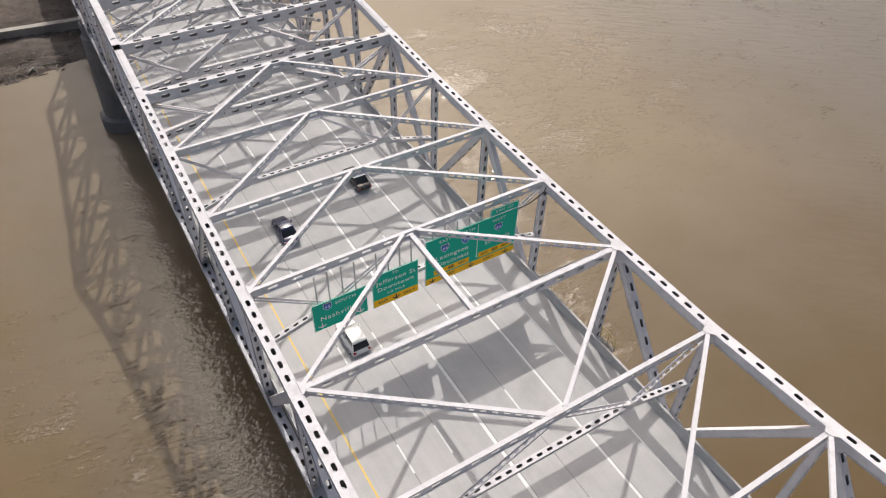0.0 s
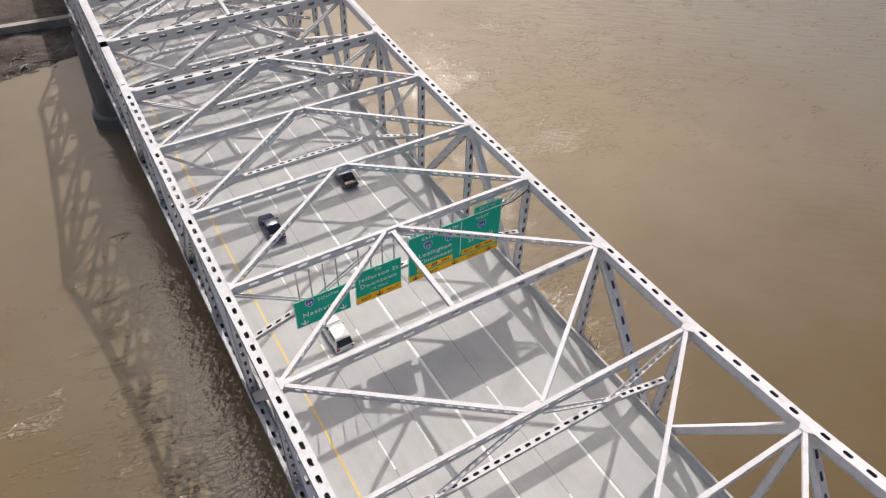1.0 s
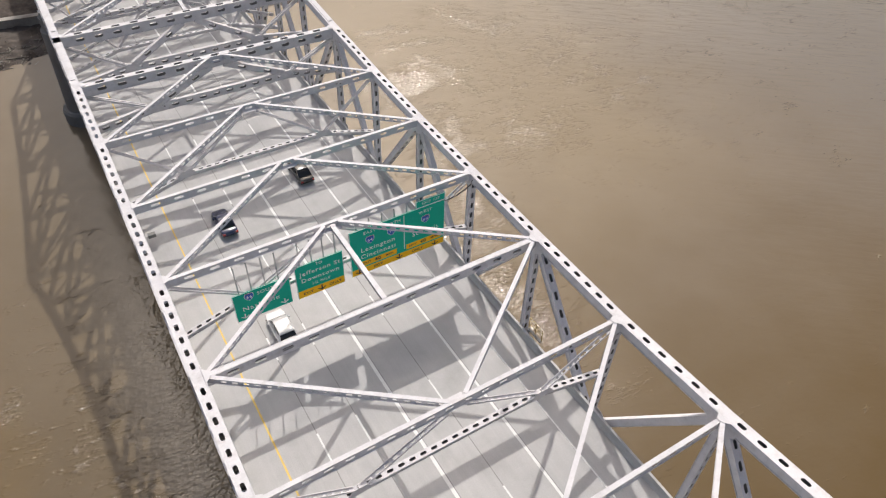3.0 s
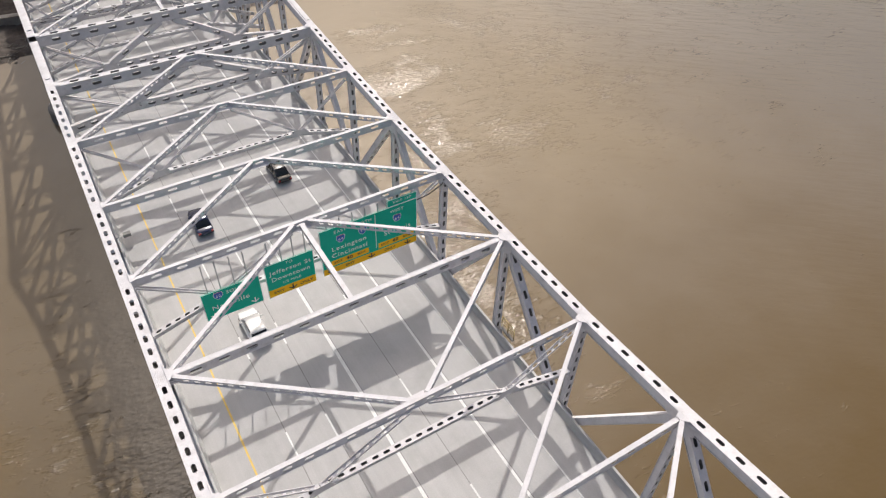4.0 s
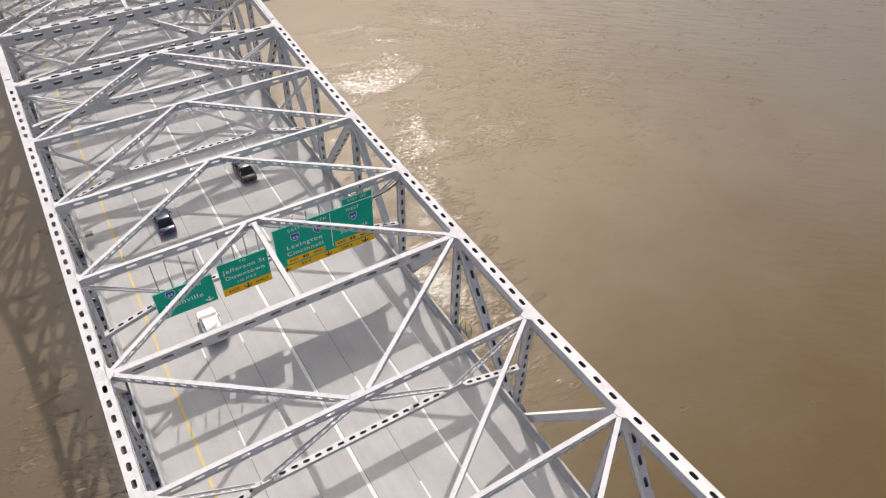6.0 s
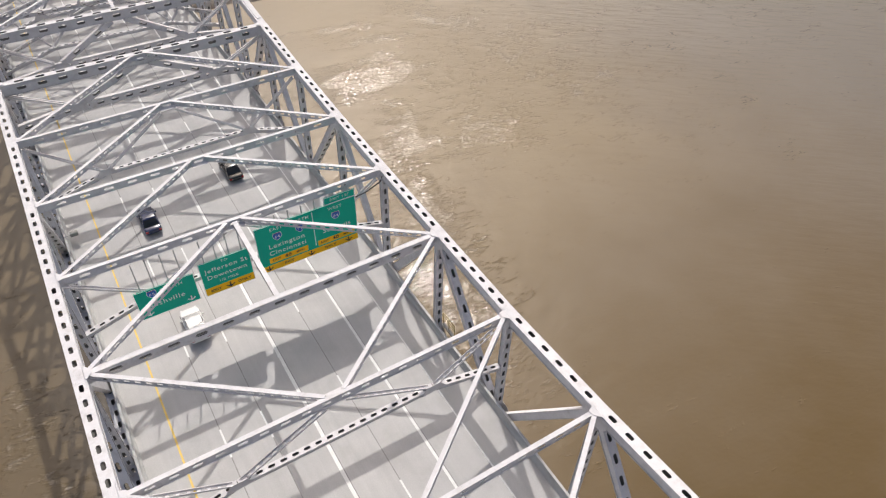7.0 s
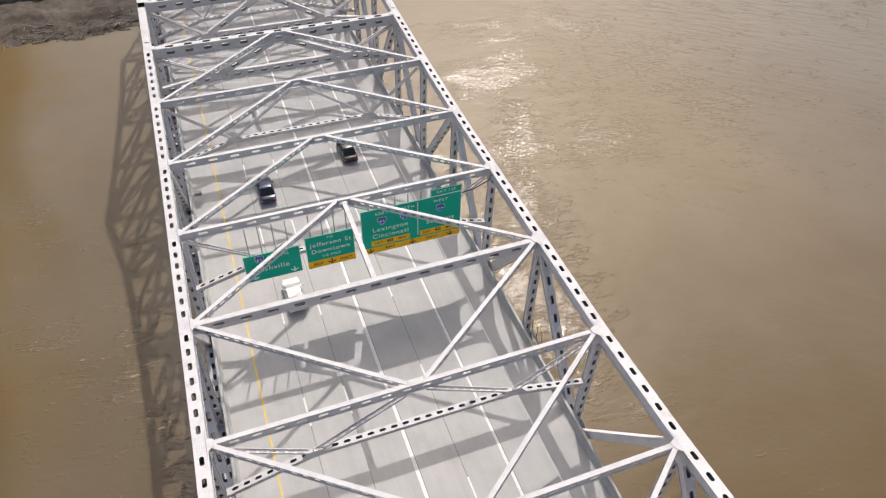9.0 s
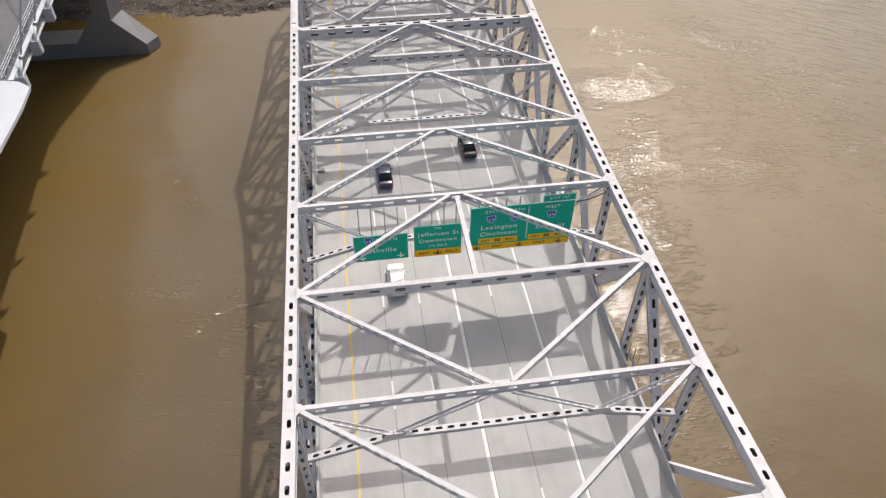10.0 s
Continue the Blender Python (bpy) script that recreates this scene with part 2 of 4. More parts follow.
# ---- building helpers ----
class Buf:
    """Collects vertices and faces of one mesh."""

    def __init__(self):
        self.v, self.f, self.dark = [], [], set()

    def quad_box(self, o, u, v, n, lu, lv, ln):
        """A box centred at o with unit axes u, v, n and full lengths."""
        k = len(self.v)
        for a in (-0.5, 0.5):
            for b in (-0.5, 0.5):
                for c in (-0.5, 0.5):
                    self.v.append(o + u * (a * lu) + v * (b * lv) + n * (c * ln))
        self.f += [tuple(k + i for i in q) for q in ((0, 1, 3, 2), (4, 6, 7, 5), (0, 4, 5, 1), (2, 3, 7, 6), (0, 2, 6, 4), (1, 5, 7, 3))]

    def plate(self, o, u, v, n, lu, lv, th, slots=0, sl=0.8, sw=0.3, margin=0.0, inner=0):
        """A plate centred at o, with a row of rounded slots along u. inner: the side of n that faces into a closed member."""
        if not slots:
            first = len(self.f)
            self.quad_box(o, u, v, n, lu, lv, th)
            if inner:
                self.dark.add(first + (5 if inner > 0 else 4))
            return
        a, b = sl / 2, sw / 2
        r = min(a, b) * 0.85
        a1, b1, ac, bc = a - r, b - r, a - r * 0.293, b - r * 0.293
        h = lv / 2
        cell = (lu - 2 * margin) / slots
        for s in (1, -1):
            def P(x, y):
                self.v.append(o + u * x + v * y + n * (s * th / 2))
                return len(self.v) - 1
            for i in range(slots):
                c = -lu / 2 + margin + cell * (i + 0.5)
                l = -lu / 2 if i == 0 else c - cell / 2
                r = lu / 2 if i == slots - 1 else c + cell / 2
                k = [P(l, -h), P(c - a1, -h), P(c + a1, -h), P(r, -h), P(r, -b1), P(r, b1), P(r, h), P(c + a1, h), P(c - a1, h), P(l, h), P(l, b1), P(l, -b1)]
                q = [P(c - a1, -b), P(c + a1, -b), P(c + ac, -bc), P(c + a, -b1), P(c + a, b1), P(c + ac, bc), P(c + a1, b), P(c - a1, b), P(c - ac, bc), P(c - a, b1), P(c - a, -b1), P(c - ac, -bc)]
                fs = [(k[0], k[1], q[0], q[11], q[10], k[11]), (k[1], k[2], q[1], q[0]), (k[2], k[3], k[4], q[3], q[2], q[1]), (k[4], k[5], q[4], q[3]),
                      (k[5], k[6], k[7], q[6], q[5], q[4]), (k[7], k[8], q[7], q[6]), (k[8], k[9], k[10], q[9], q[8], q[7]), (k[10], k[11], q[10], q[9])]
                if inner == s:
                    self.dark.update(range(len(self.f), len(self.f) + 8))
                self.f += [f if s > 0 else f[::-1] for f in fs]
                if s > 0:
                    base = len(self.v)
                    for j in q:
                        self.v.append(self.v[j] - n * th)
                    self.f += [(q[j], q[(j + 1) % 12], base + (j + 1) % 12, base + j) for j in range(12)]
        for e in (1, -1):
            self.quad_box(o + v * (e * (h + th / 2)), u, v, n, lu, th, th)

    def mesh(self, name):
        me = bpy.data.meshes.new(name)
        me.from_pydata([tuple(p) for p in self.v], [], self.f)
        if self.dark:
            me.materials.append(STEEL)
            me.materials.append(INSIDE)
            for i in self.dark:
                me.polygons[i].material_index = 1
        me.validate()
        me.update()
        return me


def thing(name, label, category, group="", kind="", at=(0, 0, 0)):
    ob = new(name)
    ob.location = at
    ob.empty_display_size = 0.5
    return tagged(ob, label, category, group, kind)


def piece(name, data, mat, parent=None, label=""):
    """Links a Buf or mesh as one mesh object, under a parent where given."""
    me = data.mesh(name) if isinstance(data, Buf) else data
    if mat and not me.materials:
        me.materials.append(mat)
    ob = new(name, me)
    if parent:
        ob.parent = parent
    if label:
        tagged(ob, label)
    return ob


def box(x0, x1, y0, y1, z0, z1):
    b = Buf()
    b.quad_box(Vector(((x0 + x1) / 2, (y0 + y1) / 2, (z0 + z1) / 2)), Vector((1, 0, 0)), Vector((0, 1, 0)), Vector((0, 0, 1)), x1 - x0, y1 - y0, z1 - z0)
    return b


def member(buf, p, q, side, w, d, covers=0, webs=0, sl=0.8, sw=0.3, t=0.03, trim=(0, 0), margin=0.0, open_below=True, laced=""):
    """A built-up box member from p to q: cover plates of width w across 'side', web plates of depth d, each with a number of slots.
    laced: "bottom" or "both", where narrow flanges take the place of the cover plates."""
    p, q = Vector(p), Vector(q)
    u = (q - p).normalized()
    p, q = p + u * trim[0], q - u * trim[1]
    lu = (q - p).length
    s = Vector(side)
    s = (s - u * s.dot(u)).normalized()
    n = u.cross(s).normalized()
    if n.z < 0:
        n = -n
    c = (p + q) / 2
    for e, open_face, slots in ((1, laced == "both", covers), (-1, laced != "", covers if open_below else 0)):
        o = c + n * (e * (d / 2 - t / 2))
        if open_face:
            for f in (1, -1):
                buf.plate(o + s * (f * (w / 2 - 0.05 - w * 0.065)), u, s, n, lu, w * 0.13, t)
            for i in range(int(lu / 2.2)):
                buf.plate(o + u * (-lu / 2 + 1.1 + 2.2 * i), u, s, n, 0.22, w * 0.62, t * 0.8)
        else:
            buf.plate(o, u, s, n, lu, w, t, slots, sl, sw, margin, -e)
    for e in (1, -1):
        buf.plate(c + s * (e * (w / 2 - 0.05)), u, n, s, lu, d - 2 * t, t, webs, sl, sw, margin, -e)


def trough(buf, p, q, side, w, d, slots, sl, sw, t=0.03, trim=(0, 0)):
    """A channel laid on its web, with the flanges up and a row of slots in the web."""
    p, q = Vector(p), Vector(q)
    u = (q - p).normalized()
    p, q = p + u * trim[0], q - u * trim[1]
    s = Vector(side)
    n = u.cross(s).normalized()
    n = -n if n.z < 0 else n
    c, lu = (p + q) / 2, (q - p).length
    buf.plate(c - n * (d / 2 - t / 2), u, s, n, lu, w - 2 * t, t, slots, sl, sw, 0.3)
    for e in (1, -1):
        buf.quad_box(c + s * (e * (w - t) / 2), u, s, n, lu, t * 1.6, d)


def channel(buf, p, q, side, w, d, slots, sl, sw, t=0.03, trim=(0, 0), margin=0.0, lip=0.12):
    """A channel with a wide top flange, one slotted web below one edge, a short leg below the other, a narrow foot."""
    p, q = Vector(p), Vector(q)
    u = (q - p).normalized()
    p, q = p + u * trim[0], q - u * trim[1]
    s = Vector(side)
    s = (s - u * s.dot(u)).normalized()
    n = u.cross(s).normalized()
    n = -n if n.z < 0 else n
    c, lu = (p + q) / 2, (q - p).length
    buf.quad_box(c + n * (d / 2 - t / 2), u, s, n, lu, w, t)
    buf.plate(c - s * (w / 2 - 0.04), u, n, s, lu, d - 4 * t, t, slots, sl, sw, margin)
    buf.quad_box(c - s * (w / 2 - 0.04) - n * (d / 2 - t / 2), u, s, n, lu, lip, t)
    buf.quad_box(c + s * (w / 2 - t / 2) + n * (d * 0.29 - t), u, s, n, lu, t, d * 0.42)


def i_beam(buf, p, q, side, w, d, slots=0, sl=0.8, sw=0.3, t=0.03, trim=(0, 0), margin=0.0):
    """A beam with two flanges and one slotted web."""
    p, q = Vector(p), Vector(q)
    u = (q - p).normalized()
    p, q = p + u * trim[0], q - u * trim[1]
    s = Vector(side)
    s = (s - u * s.dot(u)).normalized()
    n = u.cross(s).normalized()
    n = -n if n.z < 0 else n
    c, lu = (p + q) / 2, (q - p).length
    for e in (1, -1):
        buf.quad_box(c + n * (e * (d - t) / 2), u, s, n, lu, w, t)
    buf.plate(c, u, n, s, lu, d - 4 * t, t, slots, sl, sw, margin)


# ---- river ----
ZW = -24.0
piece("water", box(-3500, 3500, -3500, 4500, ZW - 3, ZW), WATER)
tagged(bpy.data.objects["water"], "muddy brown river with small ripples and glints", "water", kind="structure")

# ---- truss bridge ----
P = 10.523            # panel length
XC = 14.86            # truss plane
TOP = {4: 12.42, 3: 12.5, 5: 12.36, 2: 12.68, 6: 12.92, 1: 13.17, 7: 13.9, 0: 13.93, 8: 15.0, 9: 16.3, -1: 14.85, -2: 16.0, -3: 18.2, -4: 21.2, -5: 25.0,
       -6: 29.5, -7: 24.5, -8: 20.5, -9: 17.5, -10: 15.5}
KS = sorted(TOP)
ZB = -1.7             # bottom chord centre
CW, CD = 0.86, 0.95   # chord width and depth


def yk(k):
    return (4 - k) * P + (0.36 if k >= 3 else 0.0)


bridge = thing("truss_bridge", "pale grey steel through-truss bridge with slotted members", "bridge")
X, Y, Z = Vector((1, 0, 0)), Vector((0, 1, 0)), Vector((0, 0, 1))
HINGE = (0, -1)
for side in (-1, 1):
    x = side * XC
    for k in KS:
        zt = TOP[k] - CD / 2
        a = Vector((x, yk(k), zt))
        if k + 1 in TOP:
            c = Vector((x, yk(k + 1), TOP[k + 1] - CD / 2))
            plain = k in (-1, -2)
            slots, margin = (6, 0.41) if k >= 5 else (7, 0.55)
            b = Buf()
            member(b, a, c, X, CW, CD, 0 if plain else slots, 0, 0.68, 0.31, margin=margin, trim=(1.15, 0.0) if k == -1 else (0, 0))
            chord = piece("top_chord", b, STEEL, bridge)
            if plain:
                u = (c - a).normalized()
                b = Buf()
                n = X.cross(u)
                b.quad_box((a + c) / 2 + (n if n.z > 0 else -n) * (CD / 2 + 0.04), u, X, n, (c - a).length - 2.6, CW * 0.55, 0.08)
                piece("cover_strip", b, STEEL, chord)
            b = Buf()
            member(b, (x, yk(k), ZB), (x, yk(k + 1), ZB), X, CW, CD, slots, 0, 0.68, 0.31, margin=margin)
            piece("bottom_chord", b, STEEL, bridge)
        # vertical
        b = Buf()
        h = zt - CD / 2 - ZB - CD / 2
        member(b, (x, yk(k), ZB + CD / 2), (x, yk(k), zt - CD / 2), X, 0.62, 0.55, int(h / 1.25), 0, 0.7, 0.26)
        piece("vertical", b, STEEL, bridge)
        # diagonals from even top nodes to odd bottom nodes
        if k % 2 == 0:
            for o in (-1, 1):
                if k + o in TOP:
                    b = Buf()
                    closed = (o == 1) == (k <= 2)      # compression diagonals have plain covers
                    member(b, (x, yk(k), zt), (x, yk(k + o), ZB - (1.0 if closed and k > 4 else 0.6 if closed else 0.0)), X, 0.52 if closed else 0.66, 0.7 if closed and k > 4 else 0.92 if closed else 0.7, 0 if closed else 9, 0, 0.8, 0.3, trim=(1.0, 1.0))
                    piece("diagonal", b, STEEL, bridge)
XI = XC - CW / 2
for k in KS:
    zt = TOP[k]
    # top strut
    b = Buf()
    w, d = (0.52, 0.98) if k == 4 else (0.34, 0.78) if k > 0 else (0.75, 1.25)
    z = zt - d / 2 - 0.05
    if k < 1:
        member(b, (-XI, yk(k), z), (XI, yk(k), z), Y, w, d, 13, 13, 0.95, 0.42, margin=0.9)
    elif k == 4:
        member(b, (-XI, yk(k), z), (XI, yk(k), z), Y, w, d, 0, 13, 0.9, 0.36, margin=0.9, laced="bottom")
    else:
        channel(b, (-XI, yk(k), z), (XI, yk(k), z), Y, w, d, 18 if k > 4 else 13, 0.68 if k > 4 else 0.85, 0.26, margin=0.9)
    piece("top_strut", b, STEEL, bridge)
    # top lateral bracing, a K in each panel, opening towards midspan
    for m in [k - 1] * (k <= 4) + [k + 1] * (k >= 4):
        if m in TOP and (k, m) != (0, -1):
            for s in (-1, 1):
                b = Buf()
                channel(b, (0.45 * s, yk(m), TOP[m] - 0.28), (s * XI, yk(k), zt - 0.28), Y, 0.33, 0.5, 21, 0.46, 0.22, trim=(0.3, 0.2))
                piece("lateral_brace", b, STEEL, bridge)
    # sway frames: heavy ones at the hinge panels, light ones below odd struts
    yq = yk(k)
    if k in (0, -1):
        zl = 9.25
        for (x0, z0), (x1, z1), n in (((-XI, zl - 0.9), (-8.2, zl), 4), ((-8.2, zl), (8.2, zl), 10), ((8.2, zl), (XI, zl - 0.9), 4)):
            b = Buf()
            member(b, (x0, yq, z0), (x1, yq, z1), Y, 0.5, 0.95, 0, n, 0.85, 0.42, margin=0.2)
            piece("sway_strut", b, STEEL, bridge)
        for s in (-1, 1):
            b = Buf()
            member(b, (s * 0.6, yq, zt - 1.2), (s * 8.0, yq, zl + 0.2), Y, 0.55, 0.7, 0, 2, 0.95, 0.4, trim=(0.2, 0.4), margin=0.5)
            piece("sway_brace", b, STEEL, bridge)
            for o in (-0.2, 0.2):
                b = Buf()
                i_beam(b, (s * 8.2, yq + o, zl + 0.2), (s * XI, yq + o, zt - 1.4), Y, 0.16, 0.3, trim=(0.5, 0.1))
                piece("sway_brace", b, STEEL, bridge)
    elif k % 2 or k < 0:
        zs = 7.3 if k >= 3 else 6.8
        if k < -1:      # the deep panels towards the pier carry a second strut and crossed braces
            zm = zt - 0.45 * (zt - zs)
            b = Buf()
            member(b, (-XI, yq, zm), (XI, yq, zm), Y, 0.5, 0.5, 16, 16, 0.7, 0.24, margin=0.5)
            piece("sway_strut", b, STEEL, bridge)
            for s in (-1, 1):
                for z0, z1 in ((zt - 1.0, zm), (zm, zs)):
                    b = Buf()
                    member(b, (s * 0.5, yq + 0.12, z0), (s * XI, yq + 0.12, z1), Y, 0.3, 0.42, 0, 9, 0.66, 0.22, trim=(0.3, 0.4))
                    piece("sway_brace", b, STEEL, bridge)
        for (x0, z0), (x1, z1), n in (((-XI, zs - 1.9), (-7.9, zs), 7), ((-7.9, zs), (7.9, zs), 17), ((7.9, zs), (XI, zs - 1.9), 7)):
            b = Buf()
            member(b, (x0, yq, z0), (x1, yq, z1), Y, 0.5, 0.42, n, 0, 0.5, 0.24, margin=0.2, open_below=False)
            piece("sway_strut", b, STEEL, bridge)
        for (x0, z0), (x1, z1) in (((-XI, zt - 0.9), (-7.9, zs + 0.1)), ((-7.9, zs + 0.1), (-0.5, zt - 0.9)), ((0.5, zt - 0.9), (7.9, zs + 0.1)), ((7.9, zs + 0.1), (XI, zt - 0.9))):
            b = Buf()
            trough(b, (x0, yq, z0), (x1, yq, z1), Y, 0.38, 0.16, 9, 0.5, 0.2, trim=(0.2, 0.4))
            piece("sway_brace", b, STEEL, bridge)
# gusset plates: horizontal ones where the laterals meet, upright ones at the chord joints
def poly_plate(pts, n, th):
    b = Buf()
    m = len(pts)
    b.v = [Vector(p) + n * (th / 2) for p in pts] + [Vector(p) - n * (th / 2) for p in pts]
    b.f = [tuple(range(m)), tuple(range(2 * m - 1, m - 1, -1))] + [(i, m + i, m + (i + 1) % m, (i + 1) % m) for i in range(m)]
    return b


for k in KS:
    y, z = yk(k), TOP[k]
    for s in (-1, 1):
        near, far = (0.6 if k >= 4 else 0.35), (0.6 if k <= 4 else 0.35)
        piece("gusset_plate", poly_plate([(s * (XC - 0.4), y - near, z + 0.02), (s * (XI - 0.08), y - near, z + 0.02), (s * (XI - 0.45), y - 0.2, z + 0.02), (s * (XI - 0.45), y + 0.2, z + 0.02),
                                          (s * (XI - 0.08), y + far, z + 0.02), (s * (XC - 0.4), y + far, z + 0.02)], Z, 0.03), STEEL, bridge)
        for e in (-1, 1):
            xx = s * XC + e * (CW / 2 + 0.012)
            wide = 1.3 if k % 2 == 0 else 0.7
            piece("gusset_plate", poly_plate([(xx, y - wide, z - 0.15), (xx, y + wide, z - 0.15), (xx, y + wide, z - CD), (xx, y + wide * 0.45, z - CD - 0.6), (xx, y - wide * 0.45, z - CD - 0.6), (xx, y - wide, z - CD)], X, 0.024), STEEL, bridge)
            wide = 1.9 if k % 2 else 0.9
            piece("gusset_plate", poly_plate([(xx, y - wide, ZB - 0.3), (xx, y + wide, ZB - 0.3), (xx, y + wide, ZB + CD / 2), (xx, y + wide * 0.4, ZB + CD / 2 + 1.0), (xx, y - wide * 0.4, ZB + CD / 2 + 1.0), (xx, y - wide, ZB + CD / 2)], X, 0.024), STEEL, bridge)
    if k % 2 or k == 0:
        zs = 9.2 if k in (0, -1) else 7.3 if k >= 3 else 6.8
        for x in (-7.9, 7.9):
            piece("gusset_plate", poly_plate([(x - 1.1, y - 0.27, zs - 0.3), (x + 1.1, y - 0.27, zs - 0.1), (x + 0.6, y - 0.27, zs + 0.6), (x - 0.6, y - 0.27, zs + 0.6)], Y, 0.024), STEEL, bridge)
    # joint plate where the two laterals meet the strut
    e = 1 if k > 4 else -1
    if k not in (4, -1):
        piece("gusset_plate", poly_plate([(-1.05, y + e * 0.18, z - 0.58), (1.05, y + e * 0.18, z - 0.58), (0.7, y + e * 0.72, z - 0.58), (-0.7, y + e * 0.72, z - 0.58)], Z, 0.03), STEEL, bridge)
    # floor beam under the deck
    b = Buf()
    i_beam(b, (-XC + CW / 2, y, -1.15), (XC - CW / 2, y, -1.15), Y, 0.5, 1.55)
    piece("floor_beam", b, STEEL, bridge)
for x in (-11, -8, -5, -2, 2, 5, 8, 11):
    b = Buf()
    i_beam(b, (x, yk(KS[-1]), -0.62), (x, yk(KS[0]), -0.62), X, 0.3, 0.5)
    piece("stringer", b, STEEL, bridge)
# rivet heads on the joints nearest midspan
for k in range(2, 8):
    for s in (-1, 1):
        b = Buf()
        for iy in range(-9, 10):
            for ix in range(-3, 4):
                if abs(iy) > 6 and abs(ix) < 3:
                    continue
                x, y = s * XC + ix * 0.125, yk(k) + iy * 0.115
                slope = (TOP[k + 1] - TOP[k]) / P if iy < 0 else (TOP[k] - TOP[k - 1]) / P
                z = TOP[k] - (slope * iy * 0.115 if iy < 0 else slope * iy * 0.115) + (0.036 if abs(ix) < 4 and s * (x - s * XC) < -0.37 else 0.0)
                n = len(b.v)
                b.v += [Vector((x + 0.034 * math.cos(a), y + 0.034 * math.sin(a), z - 0.01)) for a in (0.0, 1.047, 2.094, 3.142, 4.189, 5.236)] + [Vector((x, y, z + 0.022))]
                b.f += [(n + i, n + (i + 1) % 6, n + 6) for i in range(6)]
        tagged(piece("rivets", b, STEEL, bridge), "rows of small painted rivet heads", kind="stuff")
# longitudinal stays at midspan and beyond the hinge
for k in (3, -2):
    b = Buf()
    member(b, (0, yk(k) - 0.3, TOP[k] - 0.3), (0, yk(k + 1) + 0.3, TOP[k + 1] - 0.3), X, 0.42, 0.36)
    piece("lateral_brace", b, STEEL, bridge)

# ---- deck ----
Y0, Y1 = -80.0, 330.0
deck = piece("road", box(-14.3, 14.3, Y0, Y1, -0.35, 0.0), CONCRETE)
tagged(deck, "six-lane light grey concrete bridge roadway", "road", kind="structure")
for side in (-1, 1):
    b = Buf()
    prof = [(14.0, 0.0), (13.94, 0.08), (14.12, 0.35), (14.18, 0.86), (14.40, 0.86), (14.40, -0.36), (14.31, -0.36), (14.31, 0.0)]
    k = len(prof)
    for yy in (Y0, Y1):
        b.v += [Vector((side * px, yy, pz)) for px, pz in prof]
    fs = [(i, (i + 1) % k, k + (i + 1) % k, k + i) for i in range(k)] + [tuple(range(k))[::-1], tuple(range(k, 2 * k))]
    b.f += [f if side > 0 else f[::-1] for f in fs]
    tagged(piece("barrier", b, BARRIER), "grey concrete barrier along the roadway edge", "barrier", kind="structure")


def stripe(name, x, w, y0, y1, mat, z=0.004):
    return piece(name, box(x - w / 2, x + w / 2, y0, y1, 0.0005, z), mat, deck)


stripe("yellow_edge_line", -11.04, 0.17, Y0, Y1, YELLOW_LINE)
stripe("white_lane_line", -0.13, 0.30, Y0, Y1, WHITE_LINE)
stripe("white_lane_line", 7.23, 0.25, Y0, Y1, WHITE_LINE)
for x in (0.07, 7.4):
    stripe("joint", x, 0.07, Y0, Y1, JOINT, 0.002)
stripe("white_edge_line", 10.85, 0.14, Y0, Y1, WHITE_LINE)
for x in (-7.5, -3.82, 3.62):
    stripe("joint", x, 0.09, Y0, Y1, JOINT, 0.002)
    for i in range(-6, 26):
        y = -3.3 + 12.06 * i
        stripe("dash", x, 0.16, y, y + 3.05, WHITE_LINE)


# ---- highway signs ----
def letters(text, size, mat, parent, x, z, y=-0.036, align="CENTER", depth=0.004, bold=0.0):
    """A line of raised sign letters that faces the oncoming traffic."""
    cu = bpy.data.curves.new("letters", "FONT")
    cu.body = text
    cu.size = size * 0.83
    cu.space_character = 1.16
    cu.align_x = align
    cu.align_y = "CENTER"
    cu.extrude = depth
    cu.offset = bold
    cu.resolution_u = 3
    tmp = bpy.data.objects.new("letters", cu)
    scene.collection.objects.link(tmp)
    me = bpy.data.meshes.new_from_object(tmp.evaluated_get(bpy.context.evaluated_depsgraph_get()))
    bpy.data.objects.remove(tmp)
    verts = [v.co.copy() for v in me.vertices]
    polys = [tuple(p.vertices) for p in me.polygons]
    bpy.data.meshes.remove(me)
    # islands that overlap along the line make one letter
    root = list(range(len(verts)))

    def find(i):
        while root[i] != i:
            root[i] = root[root[i]]
            i = root[i]
        return i
    for p in polys:
        for i in p[1:]:
            root[find(i)] = find(p[0])
    spans = {}
    for i, v in enumerate(verts):
        a, c = spans.get(find(i), (1e9, -1e9))
        spans[find(i)] = (min(a, v.x), max(c, v.x))
    glyphs = []
    for r, (a, c) in sorted(spans.items(), key=lambda e: e[1]):
        if glyphs and a < glyphs[-1][1] - 0.015 * size:
            glyphs[-1][0].add(r)
            glyphs[-1][1] = max(c, glyphs[-1][1])
        else:
            glyphs.append([{r}, c])
    for members, _ in glyphs:
        b = Buf()
        index = {}
        for i, v in enumerate(verts):
            if find(i) in members:
                index[i] = len(b.v)
                b.v.append(v)
        b.f = [tuple(index[i] for i in p) for p in polys if find(p[0]) in members]
        piece("letter", b, mat, parent).matrix_basis = pose(x, y, z, 90, 0, 0) @ Matrix.Diagonal((1.06, 1, 1, 1))


def flat_shape(name, pts, mat, parent, y, th=0.006):
    return piece(name, poly_plate([(px, y, pz) for px, pz in pts], Y, th), mat, parent)


